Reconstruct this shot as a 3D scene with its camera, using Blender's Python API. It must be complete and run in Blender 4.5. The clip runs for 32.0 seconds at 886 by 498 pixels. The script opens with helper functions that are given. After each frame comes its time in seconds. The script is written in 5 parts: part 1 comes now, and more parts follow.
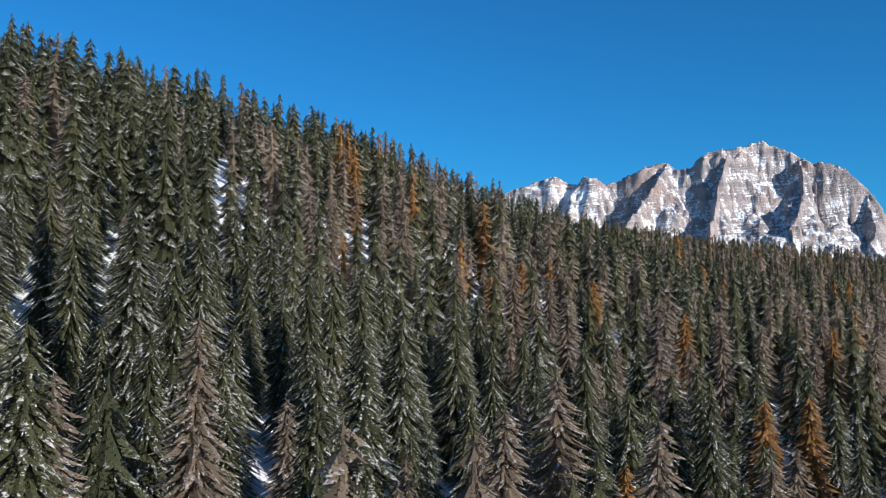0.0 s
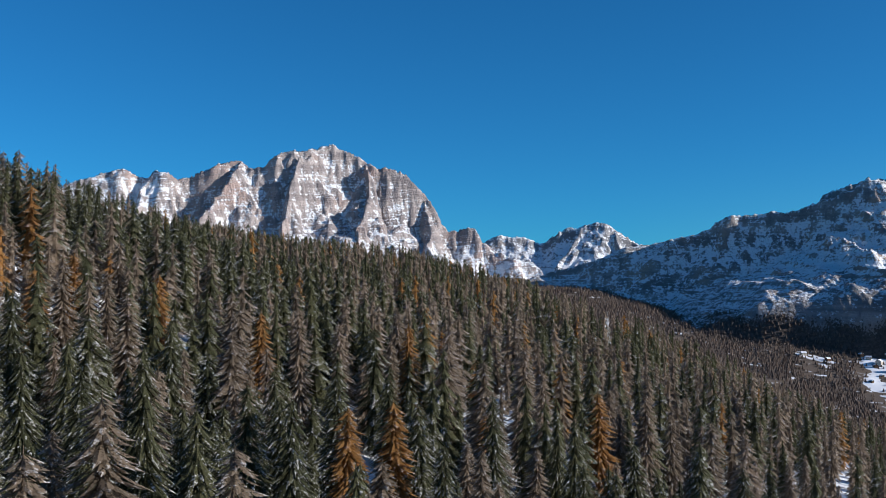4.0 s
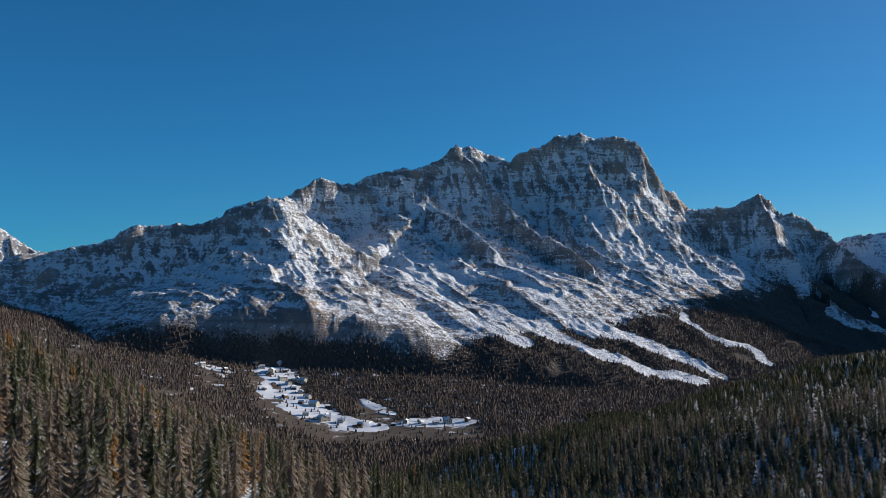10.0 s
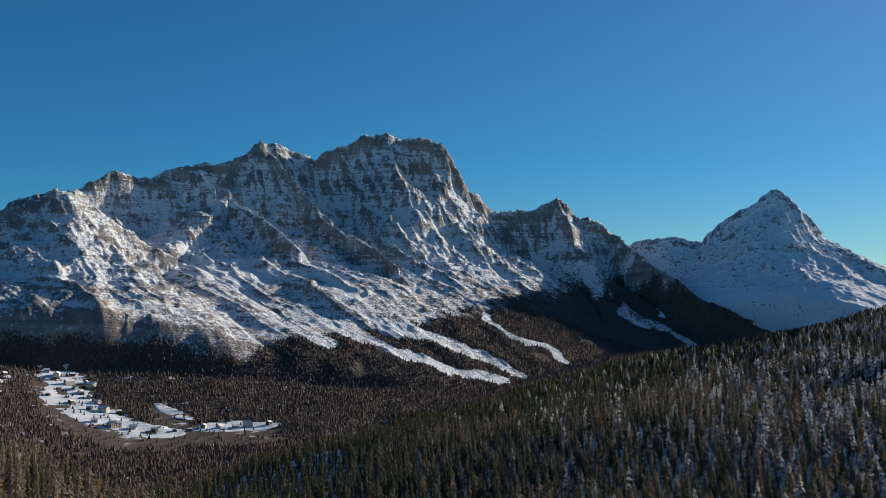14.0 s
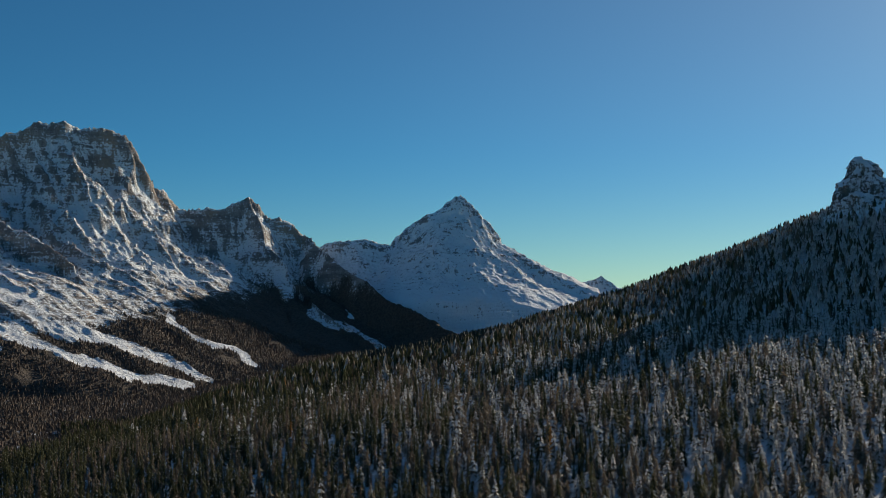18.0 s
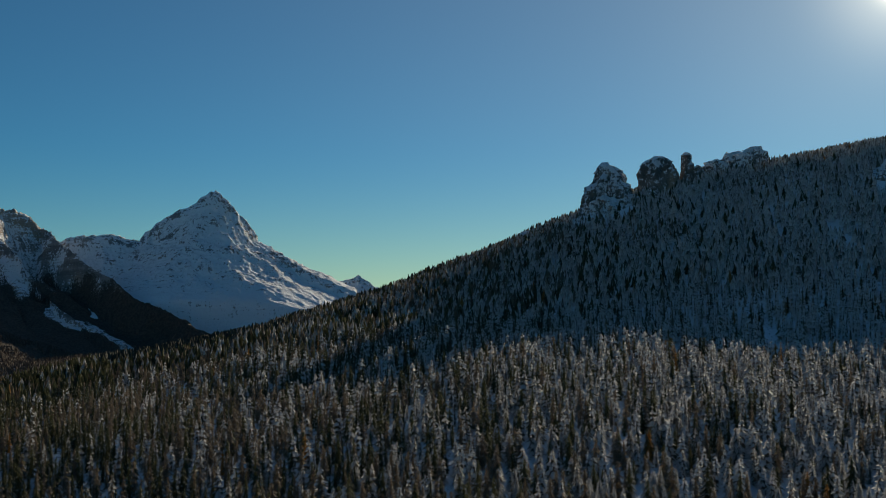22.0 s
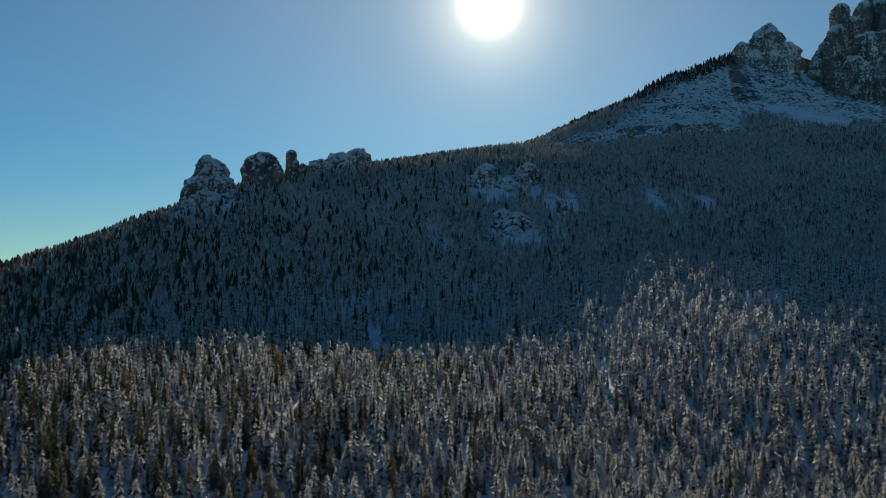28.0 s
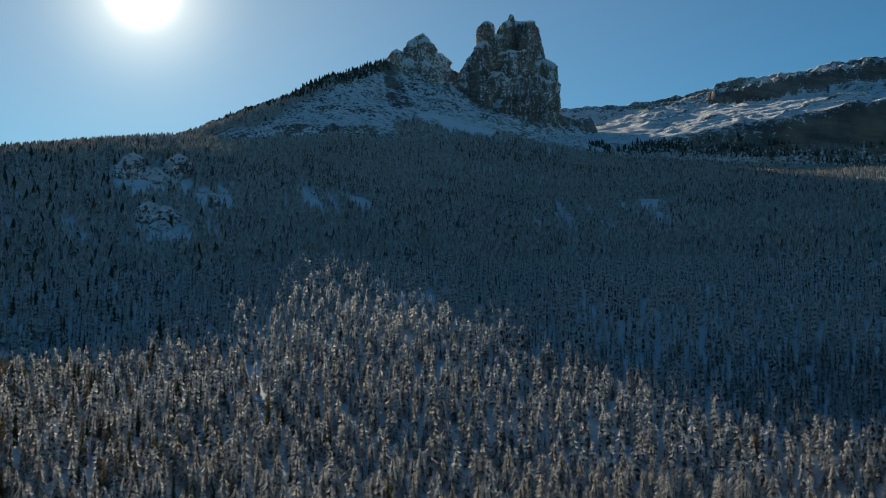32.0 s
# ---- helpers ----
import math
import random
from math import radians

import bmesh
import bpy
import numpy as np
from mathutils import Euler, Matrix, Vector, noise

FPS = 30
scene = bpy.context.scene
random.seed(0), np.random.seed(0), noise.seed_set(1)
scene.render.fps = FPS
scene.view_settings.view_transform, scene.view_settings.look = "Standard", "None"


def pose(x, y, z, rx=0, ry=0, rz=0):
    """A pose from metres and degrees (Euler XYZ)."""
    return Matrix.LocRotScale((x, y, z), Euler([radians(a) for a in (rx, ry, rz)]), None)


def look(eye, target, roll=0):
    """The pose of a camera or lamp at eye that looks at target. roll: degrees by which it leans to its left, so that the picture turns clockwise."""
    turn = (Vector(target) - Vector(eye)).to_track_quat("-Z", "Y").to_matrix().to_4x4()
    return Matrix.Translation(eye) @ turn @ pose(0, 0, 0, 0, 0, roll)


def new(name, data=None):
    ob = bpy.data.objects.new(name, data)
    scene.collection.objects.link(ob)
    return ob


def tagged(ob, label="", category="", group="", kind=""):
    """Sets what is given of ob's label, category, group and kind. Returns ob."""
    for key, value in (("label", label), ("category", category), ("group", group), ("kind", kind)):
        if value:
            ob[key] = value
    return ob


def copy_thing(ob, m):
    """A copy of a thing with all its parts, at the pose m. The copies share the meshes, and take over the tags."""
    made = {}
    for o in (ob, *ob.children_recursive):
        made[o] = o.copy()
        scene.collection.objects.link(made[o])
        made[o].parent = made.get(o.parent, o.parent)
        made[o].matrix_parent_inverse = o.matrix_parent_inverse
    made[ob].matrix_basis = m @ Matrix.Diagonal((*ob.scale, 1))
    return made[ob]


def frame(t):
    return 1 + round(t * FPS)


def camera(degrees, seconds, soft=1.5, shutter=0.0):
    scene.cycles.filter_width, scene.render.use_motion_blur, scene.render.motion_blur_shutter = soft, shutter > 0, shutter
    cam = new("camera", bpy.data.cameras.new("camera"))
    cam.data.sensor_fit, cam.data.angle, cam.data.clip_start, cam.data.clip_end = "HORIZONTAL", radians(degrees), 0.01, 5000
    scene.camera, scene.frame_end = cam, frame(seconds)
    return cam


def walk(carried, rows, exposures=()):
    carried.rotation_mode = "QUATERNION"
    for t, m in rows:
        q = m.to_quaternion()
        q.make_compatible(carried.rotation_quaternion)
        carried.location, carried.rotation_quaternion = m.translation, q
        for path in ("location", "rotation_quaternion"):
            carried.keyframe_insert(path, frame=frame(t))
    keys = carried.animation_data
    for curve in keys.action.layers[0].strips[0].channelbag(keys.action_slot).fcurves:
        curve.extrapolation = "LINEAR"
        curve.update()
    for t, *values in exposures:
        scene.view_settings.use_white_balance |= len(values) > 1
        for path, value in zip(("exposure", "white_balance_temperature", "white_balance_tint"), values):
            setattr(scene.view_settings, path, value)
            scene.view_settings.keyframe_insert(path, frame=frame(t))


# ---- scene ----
cam = camera(47.8, 32.0, soft=0.65)
# seconds, place, heading, pitch, roll of the drone
ROWS = [
    (0.0, 7.59, 2.62, 0.00, 0.76, 3.21, 0.04),
    (0.5, 7.67, 5.18, 0.02, -2.12, 3.19, -0.12),
    (1.0, 7.89, 8.04, 0.03, -5.29, 3.16, -0.06),
    (1.5, 8.19, 10.65, 0.05, -8.29, 3.12, -0.03),
    (2.0, 8.61, 13.49, 0.06, -11.46, 3.10, 0.06),
    (2.5, 9.08, 16.13, 0.08, -14.39, 3.09, -0.01),
    (3.0, 9.74, 18.93, 0.12, -17.55, 3.09, 0.03),
    (3.5, 10.42, 21.35, 0.13, -20.49, 3.10, -0.10),
    (5.5, 14.62, 30.45, 0.32, -32.97, 3.10, 0.02),
    (6.0, 16.19, 32.79, 0.37, -36.24, 3.29, -0.02),
    (6.5, 18.03, 35.22, 0.35, -39.12, 3.41, -0.08),
    (7.0, 20.28, 37.88, 0.32, -42.11, 3.45, -0.07),
    (7.5, 22.27, 40.15, 0.38, -44.85, 3.44, -0.06),
    (8.0, 24.53, 42.60, 0.47, -47.69, 3.41, -0.06),
    (8.5, 26.57, 44.60, 0.59, -50.23, 3.40, -0.01),
    (9.0, 29.13, 47.01, 0.69, -52.69, 3.46, -0.03),
    (9.5, 31.69, 48.93, 0.81, -54.54, 3.57, -0.03),
    (10.0, 34.95, 51.14, 0.84, -56.66, 3.63, -0.01),
    (10.5, 38.12, 53.10, 0.93, -58.29, 3.66, 0.01),
    (11.0, 41.84, 55.58, 0.95, -59.72, 3.68, -0.05),
    (11.5, 45.19, 57.65, 1.04, -60.99, 3.67, 0.02),
    (12.0, 48.95, 59.95, 1.09, -62.32, 3.68, -0.09),
    (12.5, 52.31, 62.02, 1.19, -63.60, 3.67, -0.07),
    (13.0, 55.87, 64.13, 1.24, -64.91, 3.67, -0.06),
    (13.5, 59.40, 66.06, 1.31, -66.15, 3.65, -0.03),
    (15.5, 74.30, 72.83, 1.56, -74.67, 3.65, 0.02),
    (16.0, 78.22, 74.17, 1.61, -76.89, 3.68, -0.07),
    (16.5, 82.24, 75.31, 1.52, -78.86, 3.67, -0.00),
    (17.0, 86.62, 76.20, 1.52, -80.98, 3.69, -0.03),
    (17.5, 90.60, 76.91, 1.54, -83.12, 3.70, -0.05),
    (18.0, 95.13, 77.47, 1.62, -85.47, 3.71, -0.04),
    (18.5, 99.25, 77.76, 1.64, -87.65, 3.73, -0.05),
    (19.0, 103.68, 77.97, 1.65, -90.04, 3.72, -0.07),
    (19.5, 107.76, 78.02, 1.71, -92.21, 3.73, -0.06),
    (20.0, 112.07, 78.11, 1.82, -93.85, 3.72, -0.08),
    (20.5, 116.37, 77.76, 1.83, -95.06, 3.71, -0.08),
    (21.0, 120.98, 77.38, 1.80, -96.45, 3.69, -0.07),
    (21.5, 125.23, 76.95, 1.83, -97.83, 3.66, -0.07),
    (22.0, 129.92, 76.32, 1.87, -99.31, 3.64, -0.08),
    (22.5, 134.23, 75.74, 1.91, -100.67, 3.61, -0.06),
    (23.0, 138.99, 74.88, 1.86, -102.10, 3.62, -0.07),
    (23.5, 143.50, 74.00, 1.81, -103.44, 3.63, -0.11),
    (24.0, 148.18, 72.97, 1.83, -104.87, 3.62, -0.12),
    (24.5, 152.56, 71.82, 1.79, -106.24, 3.62, -0.13),
    (26.5, 170.45, 65.75, 1.67, -114.26, 3.64, -0.03),
    (27.0, 174.85, 63.88, 1.70, -116.86, 3.65, 0.04),
    (27.5, 178.86, 61.91, 1.61, -119.19, 3.68, 0.03),
    (28.0, 183.02, 59.56, 1.55, -122.01, 3.68, 0.05),
    (28.5, 186.76, 57.24, 1.57, -124.64, 3.69, -0.05),
    (29.0, 190.84, 54.69, 1.60, -127.33, 3.68, -0.01),
    (29.5, 194.42, 52.07, 1.66, -129.67, 3.68, -0.03),
    (30.0, 198.19, 49.14, 1.70, -132.11, 3.68, -0.04),
    (30.5, 201.50, 46.33, 1.74, -134.33, 3.67, -0.04),
    (31.0, 205.05, 43.10, 1.79, -136.66, 3.69, -0.02),
    (31.5, 208.09, 39.84, 1.79, -138.66, 3.68, -0.09),
    (32.0, 210.59, 35.63, 1.86, -141.70, 3.71, -0.03),
]
EXPOSURES = [(0.0, 0.5, 6300, 10), (3.0, 0.4, 6300, 10), (7.0, 0.1, 6500, 10), (13.0, 0.1, 7100, 8), (20.0, -0.25, 8300, 4), (23.0, -0.4, 8600, 3), (27.0, -0.25, 8500, 2), (32.0, 0.0, 8500, 2)]
walk(cam, [(t, pose(x, y, z, 90 + pitch, 0, yaw) @ pose(0, 0, 0, 0, 0, roll)) for t, x, y, z, yaw, pitch, roll in ROWS], EXPOSURES)

# ---- sky and sun ----
SUN_AZ, SUN_EL = 124.7, 17.4
sun_dir = Vector((math.sin(radians(SUN_AZ)) * math.cos(radians(SUN_EL)), math.cos(radians(SUN_AZ)) * math.cos(radians(SUN_EL)), math.sin(radians(SUN_EL))))
world = bpy.data.worlds.new("world")
scene.world = world
world.use_nodes = True
wt = world.node_tree
wt.nodes.clear()
w_out = wt.nodes.new("ShaderNodeOutputWorld")
w_bg = wt.nodes.new("ShaderNodeBackground")
w_bg.inputs["Strength"].default_value = 0.085
sky = wt.nodes.new("ShaderNodeTexSky")
sky.sky_type, sky.sun_disc = "NISHITA", False
sky.sun_elevation, sky.sun_rotation = radians(SUN_EL), radians(SUN_AZ)
sky.altitude, sky.air_density, sky.dust_density, sky.ozone_density = 1800, 1.0, 0.1, 5.0
# the glare of the sun itself and the bright air round it
w_co = wt.nodes.new("ShaderNodeTexCoord")
w_dot = wt.nodes.new("ShaderNodeVectorMath")
w_dot.operation = "DOT_PRODUCT"
w_dot.inputs[1].default_value = sun_dir
wt.links.new(w_co.outputs["Generated"], w_dot.inputs[0])
w_max = wt.nodes.new("ShaderNodeMath")
w_max.operation = "MAXIMUM"
w_max.inputs[1].default_value = 0.0
wt.links.new(w_dot.outputs["Value"], w_max.inputs[0])
clear_air = wt.nodes.new("ShaderNodeVectorMath")
clear_air.operation = "MULTIPLY"
# the air low down towards the sun is paler and yellower
w_sep = wt.nodes.new("ShaderNodeSeparateXYZ")
wt.links.new(w_co.outputs["Generated"], w_sep.inputs[0])
w_low = wt.nodes.new("ShaderNodeMapRange")
w_low.interpolation_type = "SMOOTHSTEP"
for key, v in (("From Min", 0.17), ("From Max", 0.0), ("To Min", 0.0), ("To Max", 1.0)):
    w_low.inputs[key].default_value = v
wt.links.new(w_sep.outputs["Z"], w_low.inputs["Value"])
w_warm = wt.nodes.new("ShaderNodeMath")
w_warm.operation = "MULTIPLY"
wt.links.new(w_low.outputs["Result"], w_warm.inputs[0])
wt.links.new(w_max.outputs[0], w_warm.inputs[1])
w_tint = wt.nodes.new("ShaderNodeMix")
w_tint.data_type = "RGBA"
w_tint.inputs["A"].default_value, w_tint.inputs["B"].default_value = (0.215, 0.845, 1.08, 1), (0.85, 1.0, 0.86, 1)
wt.links.new(w_warm.outputs[0], w_tint.inputs["Factor"])
wt.links.new(w_tint.outputs["Result"], clear_air.inputs[1])
wt.links.new(sky.outputs["Color"], clear_air.inputs[0])
last = clear_air.outputs[0]
for power, gain, tint in ((6000, 60.0, (1, 0.96, 0.85)), (600, 7.0, (1, 0.97, 0.9)), (60, 1.6, (1.0, 0.98, 0.9)), (9, 1.2, (1.0, 0.92, 0.75)), (2.5, 0.35, (1.0, 0.75, 0.4))):
    p = wt.nodes.new("ShaderNodeMath")
    p.operation = "POWER"
    p.inputs[1].default_value = power
    wt.links.new(w_max.outputs[0], p.inputs[0])
    c = wt.nodes.new("ShaderNodeMix")
    c.data_type = "RGBA"
    c.blend_type = "ADD"
    c.inputs["Factor"].default_value = 1.0
    sc = wt.nodes.new("ShaderNodeVectorMath")
    sc.operation = "SCALE"
    sc.inputs[0].default_value = [gain * k for k in tint]
    wt.links.new(p.outputs[0], sc.inputs["Scale"])
    wt.links.new(last, c.inputs["A"])
    wt.links.new(sc.outputs[0], c.inputs["B"])
    last = c.outputs["Result"]
wt.links.new(last, w_bg.inputs["Color"])
wt.links.new(w_bg.outputs[0], w_out.inputs["Surface"])

lamp = bpy.data.lights.new("sun", "SUN")
lamp.energy, lamp.angle, lamp.color = 5.0, radians(0.5), (1.0, 0.96, 0.91)
sun = new("sun", lamp)
sun.matrix_world = look((0, 0, 900), Vector((0, 0, 900)) - sun_dir)


# ---- numeric noise for the shapes of land and rock ----
def lattice(ix, iy, seed):
    h = (ix * 374761393 + iy * 668265263 + seed * 974711) & 0xFFFFFFFF
    h = ((h ^ (h >> 13)) * 1274126177) & 0xFFFFFFFF
    return ((h ^ (h >> 16)) & 0xFFFFFF) / 16777215.0


def soft_noise(x, y, seed=0):
    ix, iy = np.floor(x).astype(np.int64), np.floor(y).astype(np.int64)
    fx, fy = x - ix, y - iy
    u, v = fx * fx * fx * (fx * (fx * 6 - 15) + 10), fy * fy * fy * (fy * (fy * 6 - 15) + 10)
    a, b = lattice(ix, iy, seed), lattice(ix + 1, iy, seed)
    c, d = lattice(ix, iy + 1, seed), lattice(ix + 1, iy + 1, seed)
    return (a + (b - a) * u) * (1 - v) + (c + (d - c) * u) * v


def fbm(x, y, octaves=5, seed=0, gain=0.5):
    total, amp, norm = 0.0, 1.0, 0.0
    for k in range(octaves):
        total = total + amp * (soft_noise(x, y, seed + 17 * k) * 2 - 1)
        norm += amp
        amp *= gain
        x, y = x * 2.03 + 11.3, y * 2.03 + 5.7
    return total / norm


def ridged(x, y, octaves=5, seed=0, gain=0.55):
    total, amp, norm = 0.0, 1.0, 0.0
    for k in range(octaves):
        total = total + amp * (1 - np.abs(soft_noise(x, y, seed + 31 * k) * 2 - 1)) ** 2
        norm += amp
        amp *= gain
        x, y = x * 2.07 + 3.1, y * 2.07 + 9.2
    return total / norm


def smooth(a, b, x):
    t = np.clip((x - a) / (b - a), 0, 1)
    return t * t * (3 - 2 * t)


def polar(az, r):
    a = np.radians(az)
    return r * np.sin(a), r * np.cos(a)


def bearing(nodes):
    """Nodes as bearing from the start of the flight, angle of height, distance -> x, y, z."""
    out = []
    for az, el, r in nodes:
        x, y = polar(az, r)
        out.append((x, y, r * math.tan(radians(el))))
    return np.array(out)


# ---- materials ----
def material(name, rough=0.9):
    m = bpy.data.materials.new(name)
    m.use_nodes = True
    nt = m.node_tree
    bsdf = nt.nodes["Principled BSDF"]
    bsdf.inputs["Roughness"].default_value = rough
    if "Specular IOR Level" in bsdf.inputs:
        bsdf.inputs["Specular IOR Level"].default_value = 0.25
    return m, nt, bsdf


def node(nt, kind, **values):
    n = nt.nodes.new(kind)
    for k, v in values.items():
        if k in ("operation", "data_type", "blend_type", "noise_dimensions", "attribute_name", "interpolation_type"):
            setattr(n, k, v)
        else:
            n.inputs[k.replace("_", " ")].default_value = v
    return n


def math_node(nt, op, a, b=0.0, clamp=False):
    n = nt.nodes.new("ShaderNodeMath")
    n.operation, n.use_clamp = op, clamp
    for k, v in enumerate((a, b)):
        if isinstance(v, (int, float)):
            n.inputs[k].default_value = v
        else:
            nt.links.new(v, n.inputs[k])
    return n.outputs[0]


def mix(nt, fac, a, b):
    n = nt.nodes.new("ShaderNodeMix")
    n.data_type = "RGBA"
    for key, v in (("Factor", fac), ("A", a), ("B", b)):
        if isinstance(v, (int, float)):
            n.inputs[key].default_value = v
        elif isinstance(v, tuple):
            n.inputs[key].default_value = (*v, 1)
        else:
            nt.links.new(v, n.inputs[key])
    return n.outputs["Result"]


def ramp(nt, value, lo, hi):
    n = nt.nodes.new("ShaderNodeMapRange")
    n.interpolation_type = "SMOOTHSTEP"
    nt.links.new(value, n.inputs["Value"])
    n.inputs["From Min"].default_value, n.inputs["From Max"].default_value = lo, hi
    return n.outputs["Result"]


def noise_tex(nt, scale, detail=4.0, stretch=None, rough=0.55):
    geo = nt.nodes.new("ShaderNodeNewGeometry")
    src = geo.outputs["Position"]
    if stretch:
        mp = nt.nodes.new("ShaderNodeMapping")
        mp.inputs["Scale"].default_value = stretch
        nt.links.new(src, mp.inputs["Vector"])
        src = mp.outputs[0]
    n = nt.nodes.new("ShaderNodeTexNoise")
    n.inputs["Scale"].default_value, n.inputs["Detail"].default_value, n.inputs["Roughness"].default_value = scale, detail, rough
    nt.links.new(src, n.inputs["Vector"])
    return n.outputs["Fac"]


def normal_z(nt):
    geo = nt.nodes.new("ShaderNodeNewGeometry")
    sep = nt.nodes.new("ShaderNodeSeparateXYZ")
    nt.links.new(geo.outputs["Normal"], sep.inputs[0])
    return sep.outputs["Z"]


def height_of(nt):
    geo = nt.nodes.new("ShaderNodeNewGeometry")
    sep = nt.nodes.new("ShaderNodeSeparateXYZ")
    nt.links.new(geo.outputs["Position"], sep.inputs[0])
    return sep.outputs["Z"]


def bump(nt, bsdf, value, strength, distance):
    b = nt.nodes.new("ShaderNodeBump")
    b.inputs["Strength"].default_value, b.inputs["Distance"].default_value = strength, distance
    nt.links.new(value, b.inputs["Height"])
    nt.links.new(b.outputs[0], bsdf.inputs["Normal"])


def strata_tex(nt, wide, tall, tilt, detail=5.0, rough=0.6):
    """Layered noise: wide metres along the beds, tall metres across them, the beds tilted by two small angles."""
    geo = nt.nodes.new("ShaderNodeNewGeometry")
    turn = nt.nodes.new("ShaderNodeMapping")
    turn.inputs["Rotation"].default_value = (tilt[0], tilt[1], 0)
    nt.links.new(geo.outputs["Position"], turn.inputs["Vector"])
    squeeze = nt.nodes.new("ShaderNodeMapping")
    squeeze.inputs["Scale"].default_value = (1 / wide, 1 / wide, 1 / tall)
    nt.links.new(turn.outputs[0], squeeze.inputs["Vector"])
    n = nt.nodes.new("ShaderNodeTexNoise")
    n.inputs["Scale"].default_value, n.inputs["Detail"].default_value, n.inputs["Roughness"].default_value = 1.0, detail, rough
    nt.links.new(squeeze.outputs[0], n.inputs["Vector"])
    return n.outputs["Fac"]


def rock_material(name, pale, dark, warm, size=1.0, tilt=(0.10, 0.06), ledges=1.5, relief=9.0, scrub=(0.115, 0.09, 0.074)):
    """Dolomite: layered pale rock with warm stains; snow by how much the place holds, broken by ledges and cracks; dark scrub low down."""
    m, nt, bsdf = material(name, 0.95)
    beds = strata_tex(nt, 95 * size, 9 * size, tilt)
    thick = strata_tex(nt, 420 * size, 46 * size, tilt, 4.0)
    cracks = noise_tex(nt, 0.045 / size, 5.0, (1, 1, 0.18), 0.62)
    speck = noise_tex(nt, 0.11 / size, 5.0, None, 0.65)
    blotch = noise_tex(nt, 0.006 / size, 4.0, (1, 1, 0.5))
    lump = math_node(nt, "ADD", math_node(nt, "MULTIPLY", beds, 0.9), math_node(nt, "MULTIPLY", cracks, 1.0))
    lump = math_node(nt, "ADD", lump, math_node(nt, "MULTIPLY", speck, 0.7))
    bump(nt, bsdf, lump, 1.0, relief)
    col = mix(nt, ramp(nt, thick, 0.38, 0.62), dark, pale)
    col = mix(nt, math_node(nt, "MULTIPLY", ramp(nt, cracks, 0.50, 0.66), 0.75), col, dark)
    col = mix(nt, math_node(nt, "MULTIPLY", ramp(nt, blotch, 0.50, 0.66), 0.8), col, warm)
    col = mix(nt, math_node(nt, "MULTIPLY", ramp(nt, beds, 0.50, 0.60), 0.5), col, dark)
    hold = node(nt, "ShaderNodeAttribute", attribute_name="snow").outputs["Fac"]
    edge = hold
    for value, amount in ((beds, ledges), (thick, 0.5), (cracks, -1.5), (speck, 2.4)):
        edge = math_node(nt, "ADD", edge, math_node(nt, "MULTIPLY", math_node(nt, "SUBTRACT", value, 0.5), amount))
    col = mix(nt, ramp(nt, edge, 0.30, 0.74), col, (0.80, 0.81, 0.84))
    green = node(nt, "ShaderNodeAttribute", attribute_name="scrub").outputs["Fac"]
    clumps = noise_tex(nt, 0.16 / size, 5.0, (1, 1, 0.5), 0.7)
    edge = math_node(nt, "ADD", green, math_node(nt, "MULTIPLY", math_node(nt, "SUBTRACT", clumps, 0.5), 2.2))
    bush = mix(nt, ramp(nt, speck, 0.4, 0.6), scrub, tuple(0.65 * c for c in scrub))
    col = mix(nt, ramp(nt, edge, 0.42, 0.60), col, bush)
    nt.links.new(col, bsdf.inputs["Base Color"])
    return m


M_CRIST = rock_material("pink_dolomite", (0.42, 0.36, 0.335), (0.25, 0.215, 0.21), (0.42, 0.30, 0.255), 0.9, (0.05, 0.10), 2.0)
M_SORA = rock_material("grey_dolomite", (0.37, 0.335, 0.315), (0.19, 0.178, 0.175), (0.43, 0.31, 0.235), 0.9, (0.06, -0.08), 1.5)
M_FAR = rock_material("snowy_rock", (0.33, 0.315, 0.315), (0.19, 0.185, 0.19), (0.33, 0.28, 0.25), 1.2, (0.05, -0.3), relief=6.0)
M_TOWER = rock_material("tower_rock", (0.27, 0.235, 0.21), (0.13, 0.117, 0.108), (0.36, 0.25, 0.17), 0.5, (0.45, 0.3), 0.9, 4.0)
M_APRON = rock_material("snowy_crag", (0.24, 0.215, 0.195), (0.11, 0.10, 0.095), (0.28, 0.21, 0.16), 0.55, (0.35, 0.25), 0.7, relief=4.0)
M_CRAG = rock_material("snowy_ridge_rock", (0.25, 0.22, 0.20), (0.11, 0.10, 0.092), (0.30, 0.22, 0.16), 0.35, (0.2, 0.1), 1.2, 3.0)


